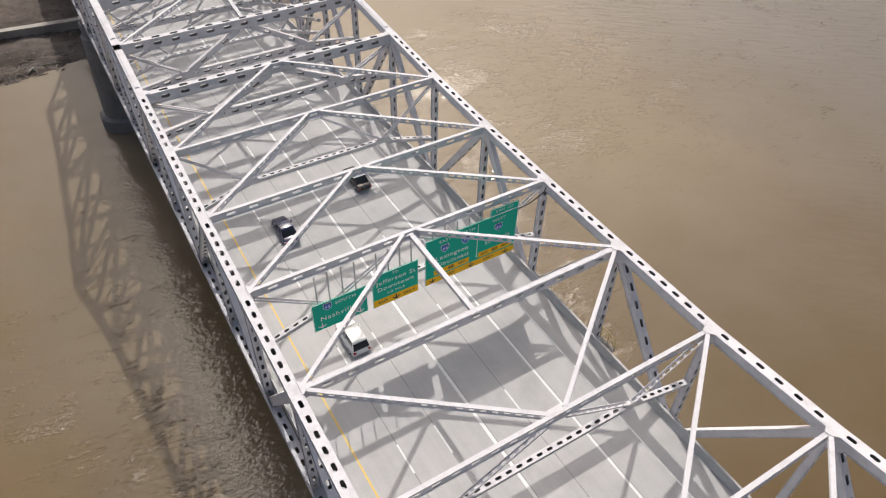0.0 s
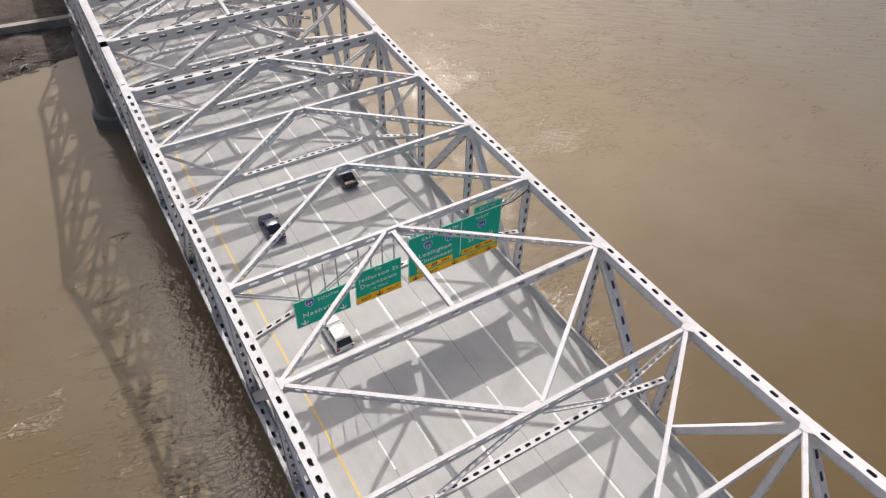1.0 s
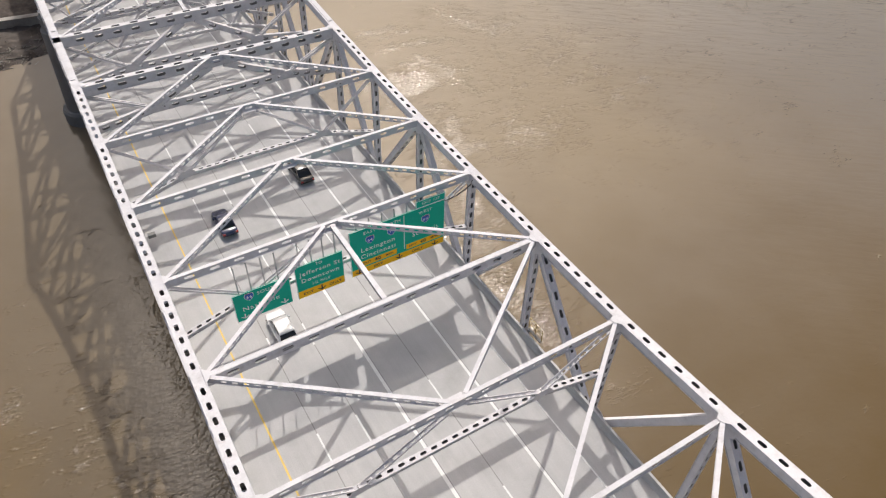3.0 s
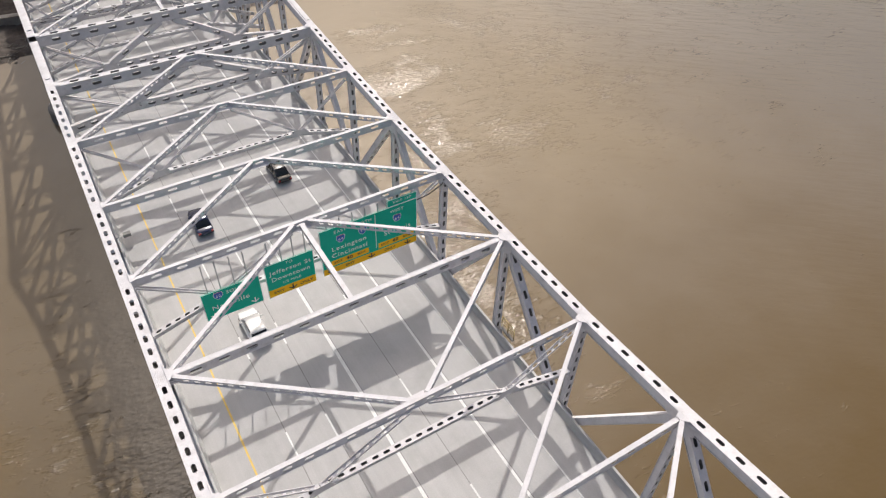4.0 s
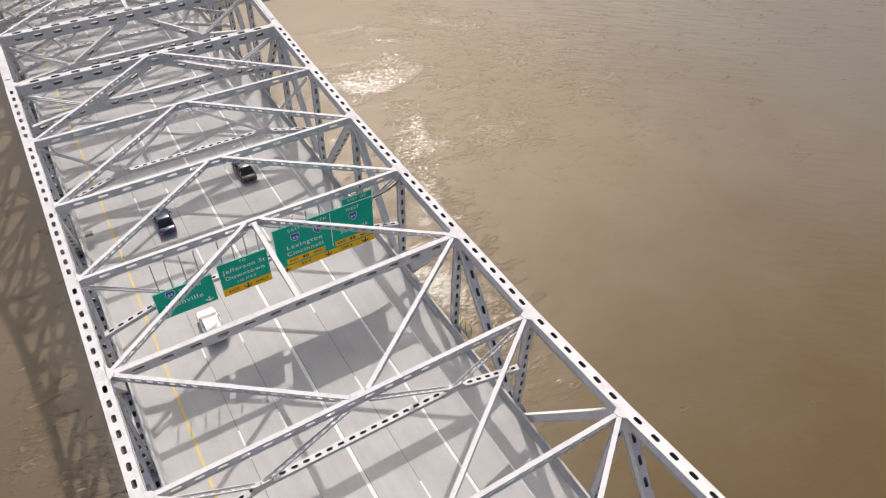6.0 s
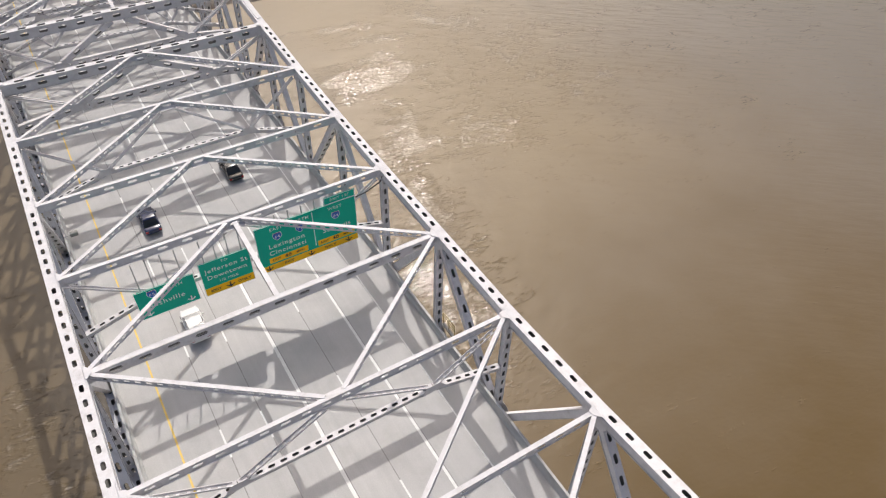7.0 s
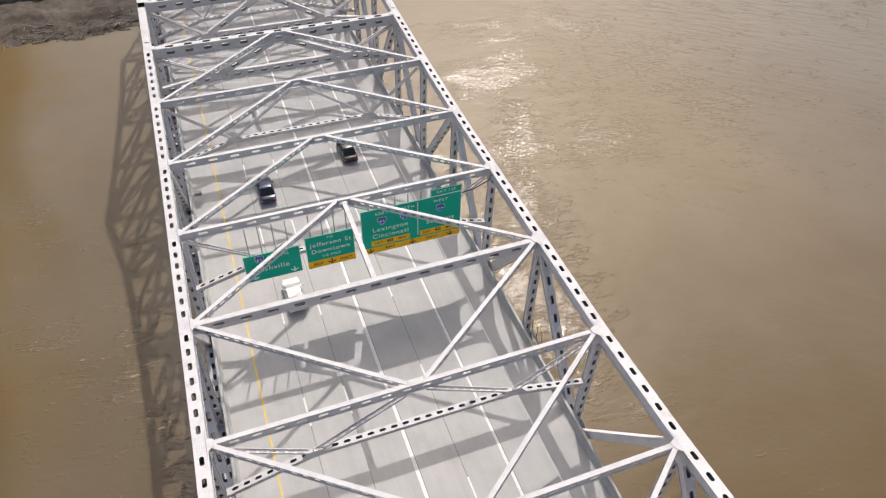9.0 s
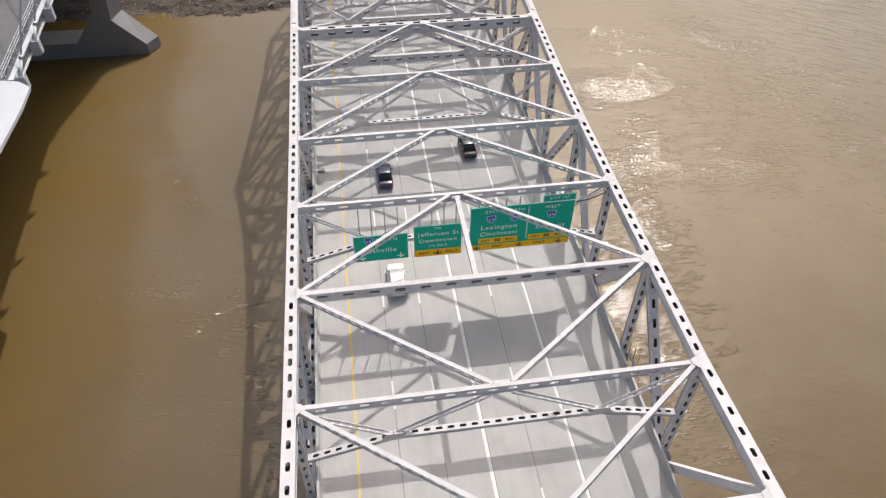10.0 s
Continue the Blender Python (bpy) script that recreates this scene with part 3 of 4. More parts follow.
def arrow(parent, x, z, h, mat, y=-0.04):
    """A down arrow with swept wings."""
    flat_shape("arrow", [(x, z), (x + 0.62 * h, z + 0.48 * h), (x + 0.5 * h, z + 0.62 * h), (x + 0.1 * h, z + 0.34 * h), (x + 0.1 * h, z + h), (x - 0.1 * h, z + h), (x - 0.1 * h, z + 0.34 * h),
                         (x - 0.5 * h, z + 0.62 * h), (x - 0.62 * h, z + 0.48 * h)], mat, parent, y)


def shield(parent, x, z, h, number, y=-0.04):
    """A route shield: white edge, blue field, red crown."""
    def outline(f):
        return [(x + f * h * px, z + f * h * pz) for px, pz in ((0, -0.5), (0.22, -0.36), (0.42, -0.1), (0.45, 0.18), (0.36, 0.46), (0.18, 0.40), (0, 0.47), (-0.18, 0.40), (-0.36, 0.46), (-0.45, 0.18), (-0.42, -0.1), (-0.22, -0.36))]
    rim = flat_shape("shield", outline(1.0), WHITE_SIGN, parent, y)
    flat_shape("shield_field", outline(0.9), BLUE_SIGN, rim, y - 0.006)
    flat_shape("shield_crown", [(x + h * px, z + h * pz) for px, pz in ((-0.35, 0.36), (0.35, 0.36), (0.32, 0.40), (-0.32, 0.40))], RED_SIGN, rim, y - 0.010)
    if number:
        letters(number, h * 0.55, WHITE_SIGN, rim, x, z - 0.06 * h, y - 0.014)


def sign(label, x0, x1, z0, z1, hangers):
    s = thing("highway_sign", label, "road sign", "overhead signs", at=((x0 + x1) / 2, SY, z0))
    w, h = (x1 - x0) / 2, z1 - z0
    piece("panel", box(-w, w, -0.03, 0.03, 0, h), GREEN, s)
    for a, b, c, d in ((-w, w, 0, 0.05), (-w, w, h - 0.05, h), (-w, -w + 0.05, 0.05, h - 0.05), (w - 0.05, w, 0.05, h - 0.05)):
        piece("border", box(a, b, -0.036, -0.031, c, d), WHITE_SIGN, s)
    for z in (0.5, h * 0.5, h - 0.4):
        piece("wind_beam", box(-w, w, 0.031, 0.16, z - 0.05, z + 0.05), GALV, s)
    for x in hangers:
        piece("hanger", box(x - 0.05, x + 0.05, 0.16, 0.26, 0.1, 11.72 - z0), GALV, s)
    return s, w, h


SY = 10.25
s1, w, h = sign("green overhead sign with white letters pointing to Nashville", -9.86, -4.66, 5.28, 8.6, (-1.9, -0.75, 0.5, 1.7))
shield(s1, -1.15, h - 0.62, 0.95, "65")
letters("SOUTH", 0.62, WHITE_SIGN, s1, 0.55, h - 0.6, bold=0.0)
letters("Nashville", 0.9, WHITE_SIGN, s1, -0.25, 1.35, bold=0.002)
arrow(s1, -1.85, 0.2, 0.62, WHITE_SIGN)
arrow(s1, 1.85, 0.2, 0.62, WHITE_SIGN)

s2, w, h = sign("green overhead sign with a yellow exit-only band", -4.12, 0.55, 5.2, 9.25, (-1.7, -0.55, 0.6, 1.75))
band = piece("yellow_panel", box(-w + 0.05, w - 0.05, -0.046, -0.037, 0.05, 0.92), YELLOW_SIGN, s2)
letters("TO", 0.5, WHITE_SIGN, s2, 0.0, h - 0.42, bold=0.0)
letters("Jefferson St", 0.82, WHITE_SIGN, s2, 0.05, h - 1.12, bold=0.002)
letters("Downtown", 0.82, WHITE_SIGN, s2, 0.0, h - 1.95, bold=0.002)
letters("1/2 MILE", 0.5, WHITE_SIGN, s2, 0.0, h - 2.68, bold=0.0)
letters("EXIT", 0.48, BLACK_SIGN, band, -1.35, 0.46, -0.05, bold=0.01)
letters("ONLY", 0.48, BLACK_SIGN, band, 1.35, 0.46, -0.05, bold=0.01)
arrow(band, 0, 0.14, 0.66, BLACK_SIGN, -0.052)

s3, w, h = sign("wide green overhead sign with yellow exit panels and a top tab", 1.3, 11.42, 5.3, 10.9, (-4.2, -2.9, -1.6, -0.3, 1.0, 2.3, 3.6, 4.6))
band = piece("yellow_panel", box(-w + 0.05, w - 0.05, -0.046, -0.037, 0.05, 0.78), YELLOW_SIGN, s3)
tab = piece("exit_tab", box(w - 3.2, w, -0.03, 0.03, h + 0.01, h + 0.85), GREEN, s3)
for a, b, c, d in ((w - 3.2, w, h + 0.01, h + 0.07), (w - 3.2, w, h + 0.79, h + 0.85), (w - 3.2, w - 3.13, h + 0.07, h + 0.79), (w - 0.07, w, h + 0.07, h + 0.79)):
    piece("tab_border", box(a, b, -0.036, -0.031, c, d), WHITE_SIGN, tab)
letters("EXIT 137", 0.5, WHITE_SIGN, tab, w - 1.6, h + 0.43, bold=0.0)
piece("divider", box(0.55, 0.62, -0.037, -0.031, 1.15, h - 0.25), WHITE_SIGN, s3)
letters("EAST", 0.58, WHITE_SIGN, s3, -3.0, h - 0.62, bold=0.0)
letters("NORTH", 0.58, WHITE_SIGN, s3, -0.75, h - 0.62, bold=0.0)
shield(s3, -3.0, h - 1.55, 1.0, "64")
shield(s3, -0.75, h - 1.55, 1.0, "71")
letters("Lexington", 0.88, WHITE_SIGN, s3, -2.2, h - 2.62, bold=0.002)
letters("Cincinnati", 0.88, WHITE_SIGN, s3, -2.2, h - 3.45, bold=0.002)
letters("WEST", 0.58, WHITE_SIGN, s3, 2.9, h - 0.62, bold=0.0)
shield(s3, 2.9, h - 1.55, 1.0, "64")
letters("St Louis", 0.88, WHITE_SIGN, s3, 2.9, h - 3.05, bold=0.002)
for x in (-2.2, 2.75):
    y1 = piece("speed_panel", box(x - 1.95, x + 1.95, -0.046, -0.037, 0.95, 1.6), YELLOW_SIGN, s3)
    letters("EXIT", 0.42, BLACK_SIGN, y1, x - 1.25, 1.27, -0.05, bold=0.006)
    letters("40", 0.66, BLACK_SIGN, y1, x - 0.1, 1.27, -0.05, bold=0.02)
    letters("MPH", 0.42, BLACK_SIGN, y1, x + 1.15, 1.27, -0.05, bold=0.006)
for x in (-4.3, 0.0, 4.0):
    arrow(band, x, 0.12, 0.6, BLACK_SIGN, -0.052)
letters("EXIT", 0.46, BLACK_SIGN, band, -2.3, 0.42, -0.05, bold=0.01)
letters("ONLY", 0.46, BLACK_SIGN, band, 2.0, 0.42, -0.05, bold=0.01)


# ---- cars ----
def paint(name, colour, rough=0.25):
    m = material(name, colour, rough, var=0.03, scale=3, grain=0.02, bump=0.0)
    m.node_tree.nodes["Principled BSDF"].inputs["Coat Weight"].default_value = 0.6
    return m


WINDOW = material("dark car glass", (0.015, 0.017, 0.02), 0.06, var=0.05, bump=0.0)
RUBBER = material("tyre rubber", (0.02, 0.02, 0.02), 0.8, var=0.1, bump=0.1, bump_scale=40)
ALLOY = material("alloy rim", (0.5, 0.5, 0.5), 0.3, metal=0.9, var=0.05, bump=0.0)
LAMP_WHITE = material("clear lamp", (0.7, 0.7, 0.7), 0.1, var=0.03, bump=0.0)
LAMP_RED = material("red lamp", (0.35, 0.01, 0.01), 0.15, var=0.03, bump=0.0)


def loft(sections):
    """Skins cross sections, each a list of (x, z) at its own y."""
    b = Buf()
    n = len(sections[0][1])
    for y, pts in sections:
        b.v += [Vector((px, y, pz)) for px, pz in pts]
    for i in range(len(sections) - 1):
        for j in range(n):
            b.f.append((i * n + j, i * n + (j + 1) % n, (i + 1) * n + (j + 1) % n, (i + 1) * n + j))
    b.f += [tuple(range(n))[::-1], tuple(range((len(sections) - 1) * n, len(sections) * n))]
    return b


def smooth(ob):
    for p in ob.data.polygons:
        p.use_smooth = True
    return ob


def ring(w, z0, z1, r=0.16):
    """A rounded cross section of half width w between z0 and z1."""
    pts = []
    for cx, cz, a0 in ((w - r, z1 - r, 0), (-w + r, z1 - r, 90), (-w + r * 0.6, z0 + r * 0.6, 180), (w - r * 0.6, z0 + r * 0.6, 270)):
        rr = r if a0 < 180 else r * 0.6
        for i in range(4):
            a = radians(a0 + 30 * i)
            pts.append((cx + rr * math.cos(a), cz + rr * math.sin(a)))
    return pts


def car(name, label, body_mat, length, width, height, suv, at):
    c = thing(name, label, "car", "cars on the bridge", at=at)
    L, W2 = length / 2, width / 2
    belt = 0.98 if suv else 0.86
    hood = belt - 0.02 if suv else belt - 0.06
    body = loft([(-L, ring(W2 * 0.80, 0.42, belt - 0.12, 0.12)), (-L + 0.12, ring(W2 * 0.93, 0.30, belt - 0.02)), (-L + 0.6, ring(W2, 0.24, belt)), (-0.2, ring(W2, 0.22, belt)),
                 (L * 0.42, ring(W2, 0.22, belt - 0.01)), (L - 0.75, ring(W2 * 0.97, 0.24, hood - 0.06)), (L - 0.2, ring(W2 * 0.88, 0.28, hood - 0.18)), (L, ring(W2 * 0.70, 0.40, hood - 0.28, 0.12))])
    body_ob = smooth(piece("body", body, body_mat, c))
    back = -L + (0.12 if suv else 0.75)
    roof_b = back + (0.38 if suv else 0.75)
    front = L * 0.48
    roof_f = front - 0.85
    cab = loft([(back, ring(W2 * 0.86, belt - 0.1, belt + 0.05, 0.07)), (roof_b, ring(W2 * 0.74, belt - 0.1, height - 0.02, 0.12)), ((roof_b + roof_f) / 2, ring(W2 * 0.76, belt - 0.1, height, 0.12)),
                (roof_f, ring(W2 * 0.74, belt - 0.1, height - 0.04, 0.12)), (front, ring(W2 * 0.86, belt - 0.1, belt + 0.03, 0.07))])
    smooth(piece("glazing", cab, WINDOW, c, "dark tinted glass"))
    roof = loft([(roof_b - 0.12, ring(W2 * 0.70, height - 0.10, height - 0.03, 0.03)), (roof_b + 0.15, ring(W2 * 0.73, height - 0.08, height + 0.02, 0.04)),
                 (roof_f - 0.1, ring(W2 * 0.73, height - 0.08, height + 0.01, 0.04)), (roof_f + 0.08, ring(W2 * 0.70, height - 0.12, height - 0.04, 0.03))])
    smooth(piece("roof", roof, body_mat, c))
    for s in (-1, 1):
        for (ya, za), (yb, zb) in (((back + 0.05, belt), (roof_b, height - 0.05)), ((front - 0.02, belt), (roof_f, height - 0.06)), ((-0.15, belt), (-0.2, height - 0.04))):
            p, q = Vector((s * W2 * 0.86, ya, za)), Vector((s * W2 * 0.745, yb, zb))
            u = (q - p).normalized()
            b = Buf()
            b.quad_box((p + q) / 2, u, Y, u.cross(Y).normalized(), (q - p).length, 0.10, 0.06)
            piece("pillar", b, body_mat, c)
        piece("mirror", loft([(front - 0.62, ring(0.10, belt + 0.02, belt + 0.18, 0.04)), (front - 0.48, ring(0.08, belt + 0.04, belt + 0.16, 0.04))]), body_mat, c).location.x = s * (W2 + 0.07)
        piece("headlight", loft([(L - 0.34, ring(0.20, hood - 0.36, hood - 0.17, 0.05)), (L - 0.06, ring(0.14, hood - 0.38, hood - 0.24, 0.05))]), LAMP_WHITE, c).location.x = s * W2 * 0.66
        piece("tail_light", box(-0.14, 0.14, -L - 0.005, -L + 0.25, belt - 0.3, belt - 0.08), LAMP_RED, c).location.x = s * W2 * 0.76
        for yy in (-L * 0.60, L * 0.62):
            r = 0.36 if suv else 0.33
            b = Buf()
            k = 20
            for xx, rr in ((-0.11, r * 0.93), (-0.08, r), (0.08, r), (0.11, r * 0.93)):
                b.v += [Vector((xx, rr * math.cos(2 * math.pi * i / k), rr * math.sin(2 * math.pi * i / k))) for i in range(k)]
            for j in range(3):
                b.f += [(j * k + i, j * k + (i + 1) % k, (j + 1) * k + (i + 1) % k, (j + 1) * k + i) for i in range(k)]
            b.f += [tuple(range(k))[::-1], tuple(range(3 * k, 4 * k))]
            tyre = piece("wheel", b, RUBBER, c)
            tyre.location = (s * (W2 - 0.10), yy, r)
            rim = Buf()
            for xx, rr in ((0.0, r * 0.62), (s * 0.118, r * 0.60)):
                rim.v += [Vector((xx, rr * math.cos(2 * math.pi * i / 10), rr * math.sin(2 * math.pi * i / 10))) for i in range(10)]
            rim.f += [(i, (i + 1) % 10, 10 + (i + 1) % 10, 10 + i) for i in range(10)] + [tuple(range(10, 20)), tuple(range(10))[::-1]]
            piece("rim", rim, ALLOY, tyre)
    return c


car("car", "white sport utility vehicle driving in a middle lane", paint("white car paint", (0.75, 0.75, 0.74)), 4.5, 1.95, 1.78, True, (-5.85, 11.9, 0.0))
car("car", "dark blue sedan on the concrete roadway", paint("dark blue car paint", (0.012, 0.02, 0.07)), 4.8, 1.85, 1.45, False, (-5.7, 29.6, 0.0))
car("car", "black sedan on the concrete roadway", paint("black car paint", (0.015, 0.015, 0.016)), 4.9, 1.87, 1.45, False, (5.4, 34.2, 0.0))


# ---- river pier of the truss bridge ----
def stadium(x0, x1, y, r, z, k=14):
    pts = []
    for cx, a0 in ((x1, -90), (x0, 90)):
        pts += [Vector((cx + r * math.cos(radians(a0 + 180 * i / k)), y + r * math.sin(radians(a0 + 180 * i / k)), z)) for i in range(k + 1)]
    return pts


def stadium_solid(x0, x1, y, levels):
    b = Buf()
    n = 0
    for r, z in levels:
        p = stadium(x0, x1, y, r, z)
        n = len(p)
        b.v += p
    for i in range(len(levels) - 1):
        b.f += [(i * n + j, i * n + (j + 1) % n, (i + 1) * n + (j + 1) % n, (i + 1) * n + j) for j in range(n)]
    b.f += [tuple(range(n))[::-1], tuple(range((len(levels) - 1) * n, len(levels) * n))]
    return b


PY = 102.6
pier = thing("bridge_pier", "tall grey concrete river pier with rounded ends", "bridge pier", at=(0, 0, 0))
piece("footing", stadium_solid(-13.6, 13.6, PY, [(4.3, ZW - 4), (4.3, ZW + 2.3), (4.0, ZW + 2.7)]), PIER, pier)
piece("shaft", stadium_solid(-13.4, 13.4, PY, [(3.6, ZW + 2.7), (2.9, -5.6)]), PIER, pier)
piece("cap", stadium_solid(-12.6, 12.6, PY, [(3.0, -5.6), (3.3, -4.9), (3.3, -3.2)]), PIER, pier)
for s in (-1, 1):
    piece("bearing", box(s * XC - 0.7, s * XC + 0.7, PY - 0.7, PY + 0.7, -3.2, ZB - CD / 2), GALV, pier)

# ---- river bank ----
def shore(x):
    """The y of the waterline at x."""
    return 126.8 + 0.7 * noise.noise((x * 0.06, 3.1, 0)) + 0.7 * noise.noise((x * 0.25, 7.7, 0)) + min(3.6, max(0.0, x + 30) * 0.2) + min(2.0, max(0.0, -46 - x) * 0.12)


def bank_z(x, y):
    d = y - shore(x)
    z = -0.35 + 0.16 * d if d < 14 else 1.9 + 0.10 * (d - 14)
    z = min(z, 4.2)
    rough = min(1.0, max(0.0, (d + 2) / 5)) * (1.0 if d < 26 else 0.4)
    return ZW + max(z, -4) + rough * (0.55 * noise.noise((x * 0.22, y * 0.3, 1)) + 0.32 * noise.noise((x * 0.8, y * 0.9, 5)) + 0.14 * noise.noise((x * 2.1, y * 2.3, 9)))


def axis(a, b, fine0, fine1, step):
    v = list(np.arange(fine0, fine1 + 1e-6, step))
    s = step
    while v[0] > a:
        s *= 1.35
        v.insert(0, max(a, v[0] - s))
    s = step
    while v[-1] < b:
        s *= 1.35
        v.append(min(b, v[-1] + s))
    return v


xs, ys = axis(-2500, 2500, -95, 25, 0.55), axis(120, 3200, 124, 176, 0.55)
b = Buf()
b.v = [Vector((x, y, bank_z(x, y))) for y in ys for x in xs]
n = len(xs)
b.f = [(j * n + i, j * n + i + 1, (j + 1) * n + i + 1, (j + 1) * n + i) for j in range(len(ys) - 1) for i in range(n - 1)]
bank = smooth(piece("ground", b, EARTH))
tagged(bank, "brown muddy river bank with stones and driftwood", "ground", kind="structure")
b = Buf()
rng = random.Random(4)
for i in range(3400):
    x = rng.uniform(-100, 6)
    y = shore(x) + abs(rng.gauss(0, 4.5)) + 0.05
    r = rng.uniform(0.07, 0.22) * (2.2 if rng.random() < 0.08 else 1)
    k = len(b.v)
    z = bank_z(x, y)
    for sx, sy, sz in ((1, 0, 0), (0, 1, 0), (-1, 0, 0), (0, -1, 0), (0, 0, 1), (0, 0, -1), (0.7, 0.7, 0.5), (-0.7, -0.6, 0.6)):
        b.v.append(Vector((x + r * sx * rng.uniform(0.7, 1.5), y + r * sy * rng.uniform(0.7, 1.3), z + r * 0.7 * sz * rng.uniform(0.6, 1.1))))
    b.f += [tuple(k + j for j in f) for f in ((0, 6, 4), (6, 1, 4), (1, 2, 4), (2, 7, 4), (7, 3, 4), (3, 0, 4), (0, 1, 6), (1, 0, 5), (2, 1, 5), (3, 2, 5), (0, 3, 5), (2, 3, 7))]
tagged(piece("shore_rocks", b, ROCK), "scattered grey brown stones along the waterline", "rocks", kind="stuff")
b = Buf()
for i in range(260):
    x = rng.uniform(-95, 0)
    y = shore(x) + rng.uniform(0.5, 9)
    a = rng.uniform(-0.5, 0.5) + (0 if rng.random() < 0.7 else 1.2)
    d = Vector((math.cos(a), math.sin(a), 0))
    l, r = rng.uniform(0.6, 3.2), rng.uniform(0.03, 0.10)
    b.quad_box(Vector((x, y, bank_z(x, y) + r * 0.6)), d, Vector((-d.y, d.x, 0)), Z, l, r * 2, r * 2)
WOOD = material("grey driftwood", (0.22, 0.20, 0.17), 0.9, var=0.2, scale=2, bump=0.3)
tagged(piece("driftwood", b, WOOD), "grey driftwood sticks washed up on the bank", "driftwood", kind="stuff")
# concrete walk along the bank
PATH_CONCRETE = material("silty path concrete", (0.38, 0.355, 0.32), 0.9, var=0.15, scale=0.3, grain=0.1, bump=0.15, bump_scale=6, stain=(0.12, 0.10, 0.085), stain_scale=0.25, stain_amount=0.7)
b = Buf()
walk_pts = [(-2000.0, 190.0), (-95.0, 154.0), (-60.0, 149.0), (-30.0, 146.0), (-15.0, 144.3), (10.0, 143.0), (60.0, 147.0)]
for x, y in walk_pts:
    b.v += [Vector((x, y, -20.0)), Vector((x, y + 1.8, -20.0)), Vector((x, y + 1.8, -24)), Vector((x, y, -24))]
for i in range(len(walk_pts) - 1):
    b.f += [(i * 4 + j, i * 4 + (j + 1) % 4, i * 4 + 4 + (j + 1) % 4, i * 4 + 4 + j) for j in range(4)]
b.f += [(0, 1, 2, 3), tuple(4 * len(walk_pts) - 4 + j for j in (3, 2, 1, 0))]
tagged(piece("pavement", b, PATH_CONCRETE), "pale concrete path along the river bank", "path", kind="structure")

# ---- second bridge ----
WHITE_STEEL = material("white bridge paint", (0.60, 0.63, 0.67), 0.45, var=0.04, scale=0.7, grain=0.03, bump=0.04, stain=(0.45, 0.43, 0.4), stain_scale=0.9, stain_amount=0.25)
NEW_CONCRETE = material("dark grey pier concrete", (0.29, 0.295, 0.31), 0.85, var=0.07, scale=0.25, grain=0.05, grain_scale=4, bump=0.12, bump_scale=5, stain=(0.2, 0.19, 0.18), stain_scale=0.15, stain_amount=0.4)
ASPHALT = material("grey asphalt", (0.15, 0.15, 0.155), 0.9, var=0.1, scale=0.4, grain=0.1, grain_scale=20, bump=0.2, bump_scale=30)
second = thing("second_bridge", "white-edged road bridge beside the truss bridge", "bridge")
DZ = 2.0
# unseen widening added east past y 119 and west, shading pier base and water
piece("deck", poly_plate([(-56.0, 58.0, DZ - 0.9), (-60.6, 110.0, DZ - 0.9), (-59.4, 119.0, DZ - 0.9), (-57.4, 127.0, DZ - 0.9), (-58.0, 330.0, DZ - 0.9), (-112.0, 330.0, DZ - 0.9), (-108.0, 58.0, DZ - 0.9), (-106, -120, DZ - 0.9), (-55.6, -120, DZ - 0.9)], Z, 0.7), ASPHALT, second)
piece("edge_fairing", poly_plate([(-52.3, -120, DZ), (-52.3, 48.0, DZ), (-52.7, 53.4, DZ), (-54.7, 55.1, DZ), (-58.4, 55.9, DZ), (-58.4, -120, DZ)], Z, 0.5), WHITE_STEEL, second)
A0, A1 = Vector((-56.1, 55.9, DZ)), Vector((-60.9, 112.0, DZ))
u = (A1 - A0).normalized()
side = Vector((u.y, -u.x, 0))
L = (A1 - A0).length


def rail_box(name, off, z, w, h, a=0.0, e=L):
    b = Buf()
    b.quad_box(A0 + u * ((a + e) / 2) + side * off + Z * z, u, side, Z, e - a, w, h)
    return piece(name, b, WHITE_STEEL, second)


rail_box("edge_girder", 0.0, -0.75, 0.35, 1.5)
rail_box("girder_flange", 0.12, -1.55, 0.75, 0.08)
rail_box("girder_flange", 0.12, 0.05, 0.75, 0.08)
for z in (0.55, 1.0, 1.45):
    rail_box("rail", -0.9, z, 0.08, 0.08)
d = 1.2
while d < L:
    post = Buf()
    post.quad_box(A0 + u * d + Z * 0.75 - side * 0.9, u, side, Z, 0.1, 0.1, 1.5)
    p = piece("post", post, WHITE_STEEL, second)
    b = Buf()
    b.quad_box(A0 + u * d + Z * 0.06 - side * 0.9, u, side, Z, 0.3, 0.3, 0.1)
    piece("base_plate", b, GALV, p)
    d += 2.6


def rod(name, p, q, r, mat, parent, k=12):
    """A straight round bar from p to q."""
    w = (q - p).normalized()
    s, n = w.cross(X).normalized(), w.cross(w.cross(X)).normalized()
    b = Buf()
    b.v = [c + s * (r * math.cos(2 * math.pi * j / k)) + n * (r * math.sin(2 * math.pi * j / k)) for c in (p, q) for j in range(k)]
    b.f = [(j, (j + 1) % k, k + (j + 1) % k, k + j) for j in range(k)] + [tuple(range(k))[::-1], tuple(range(k, 2 * k))]
    return smooth_sides(piece(name, b, mat, parent))


def smooth_sides(ob):
    for f in ob.data.polygons:
        f.use_smooth = len(f.vertices) == 4
    return ob


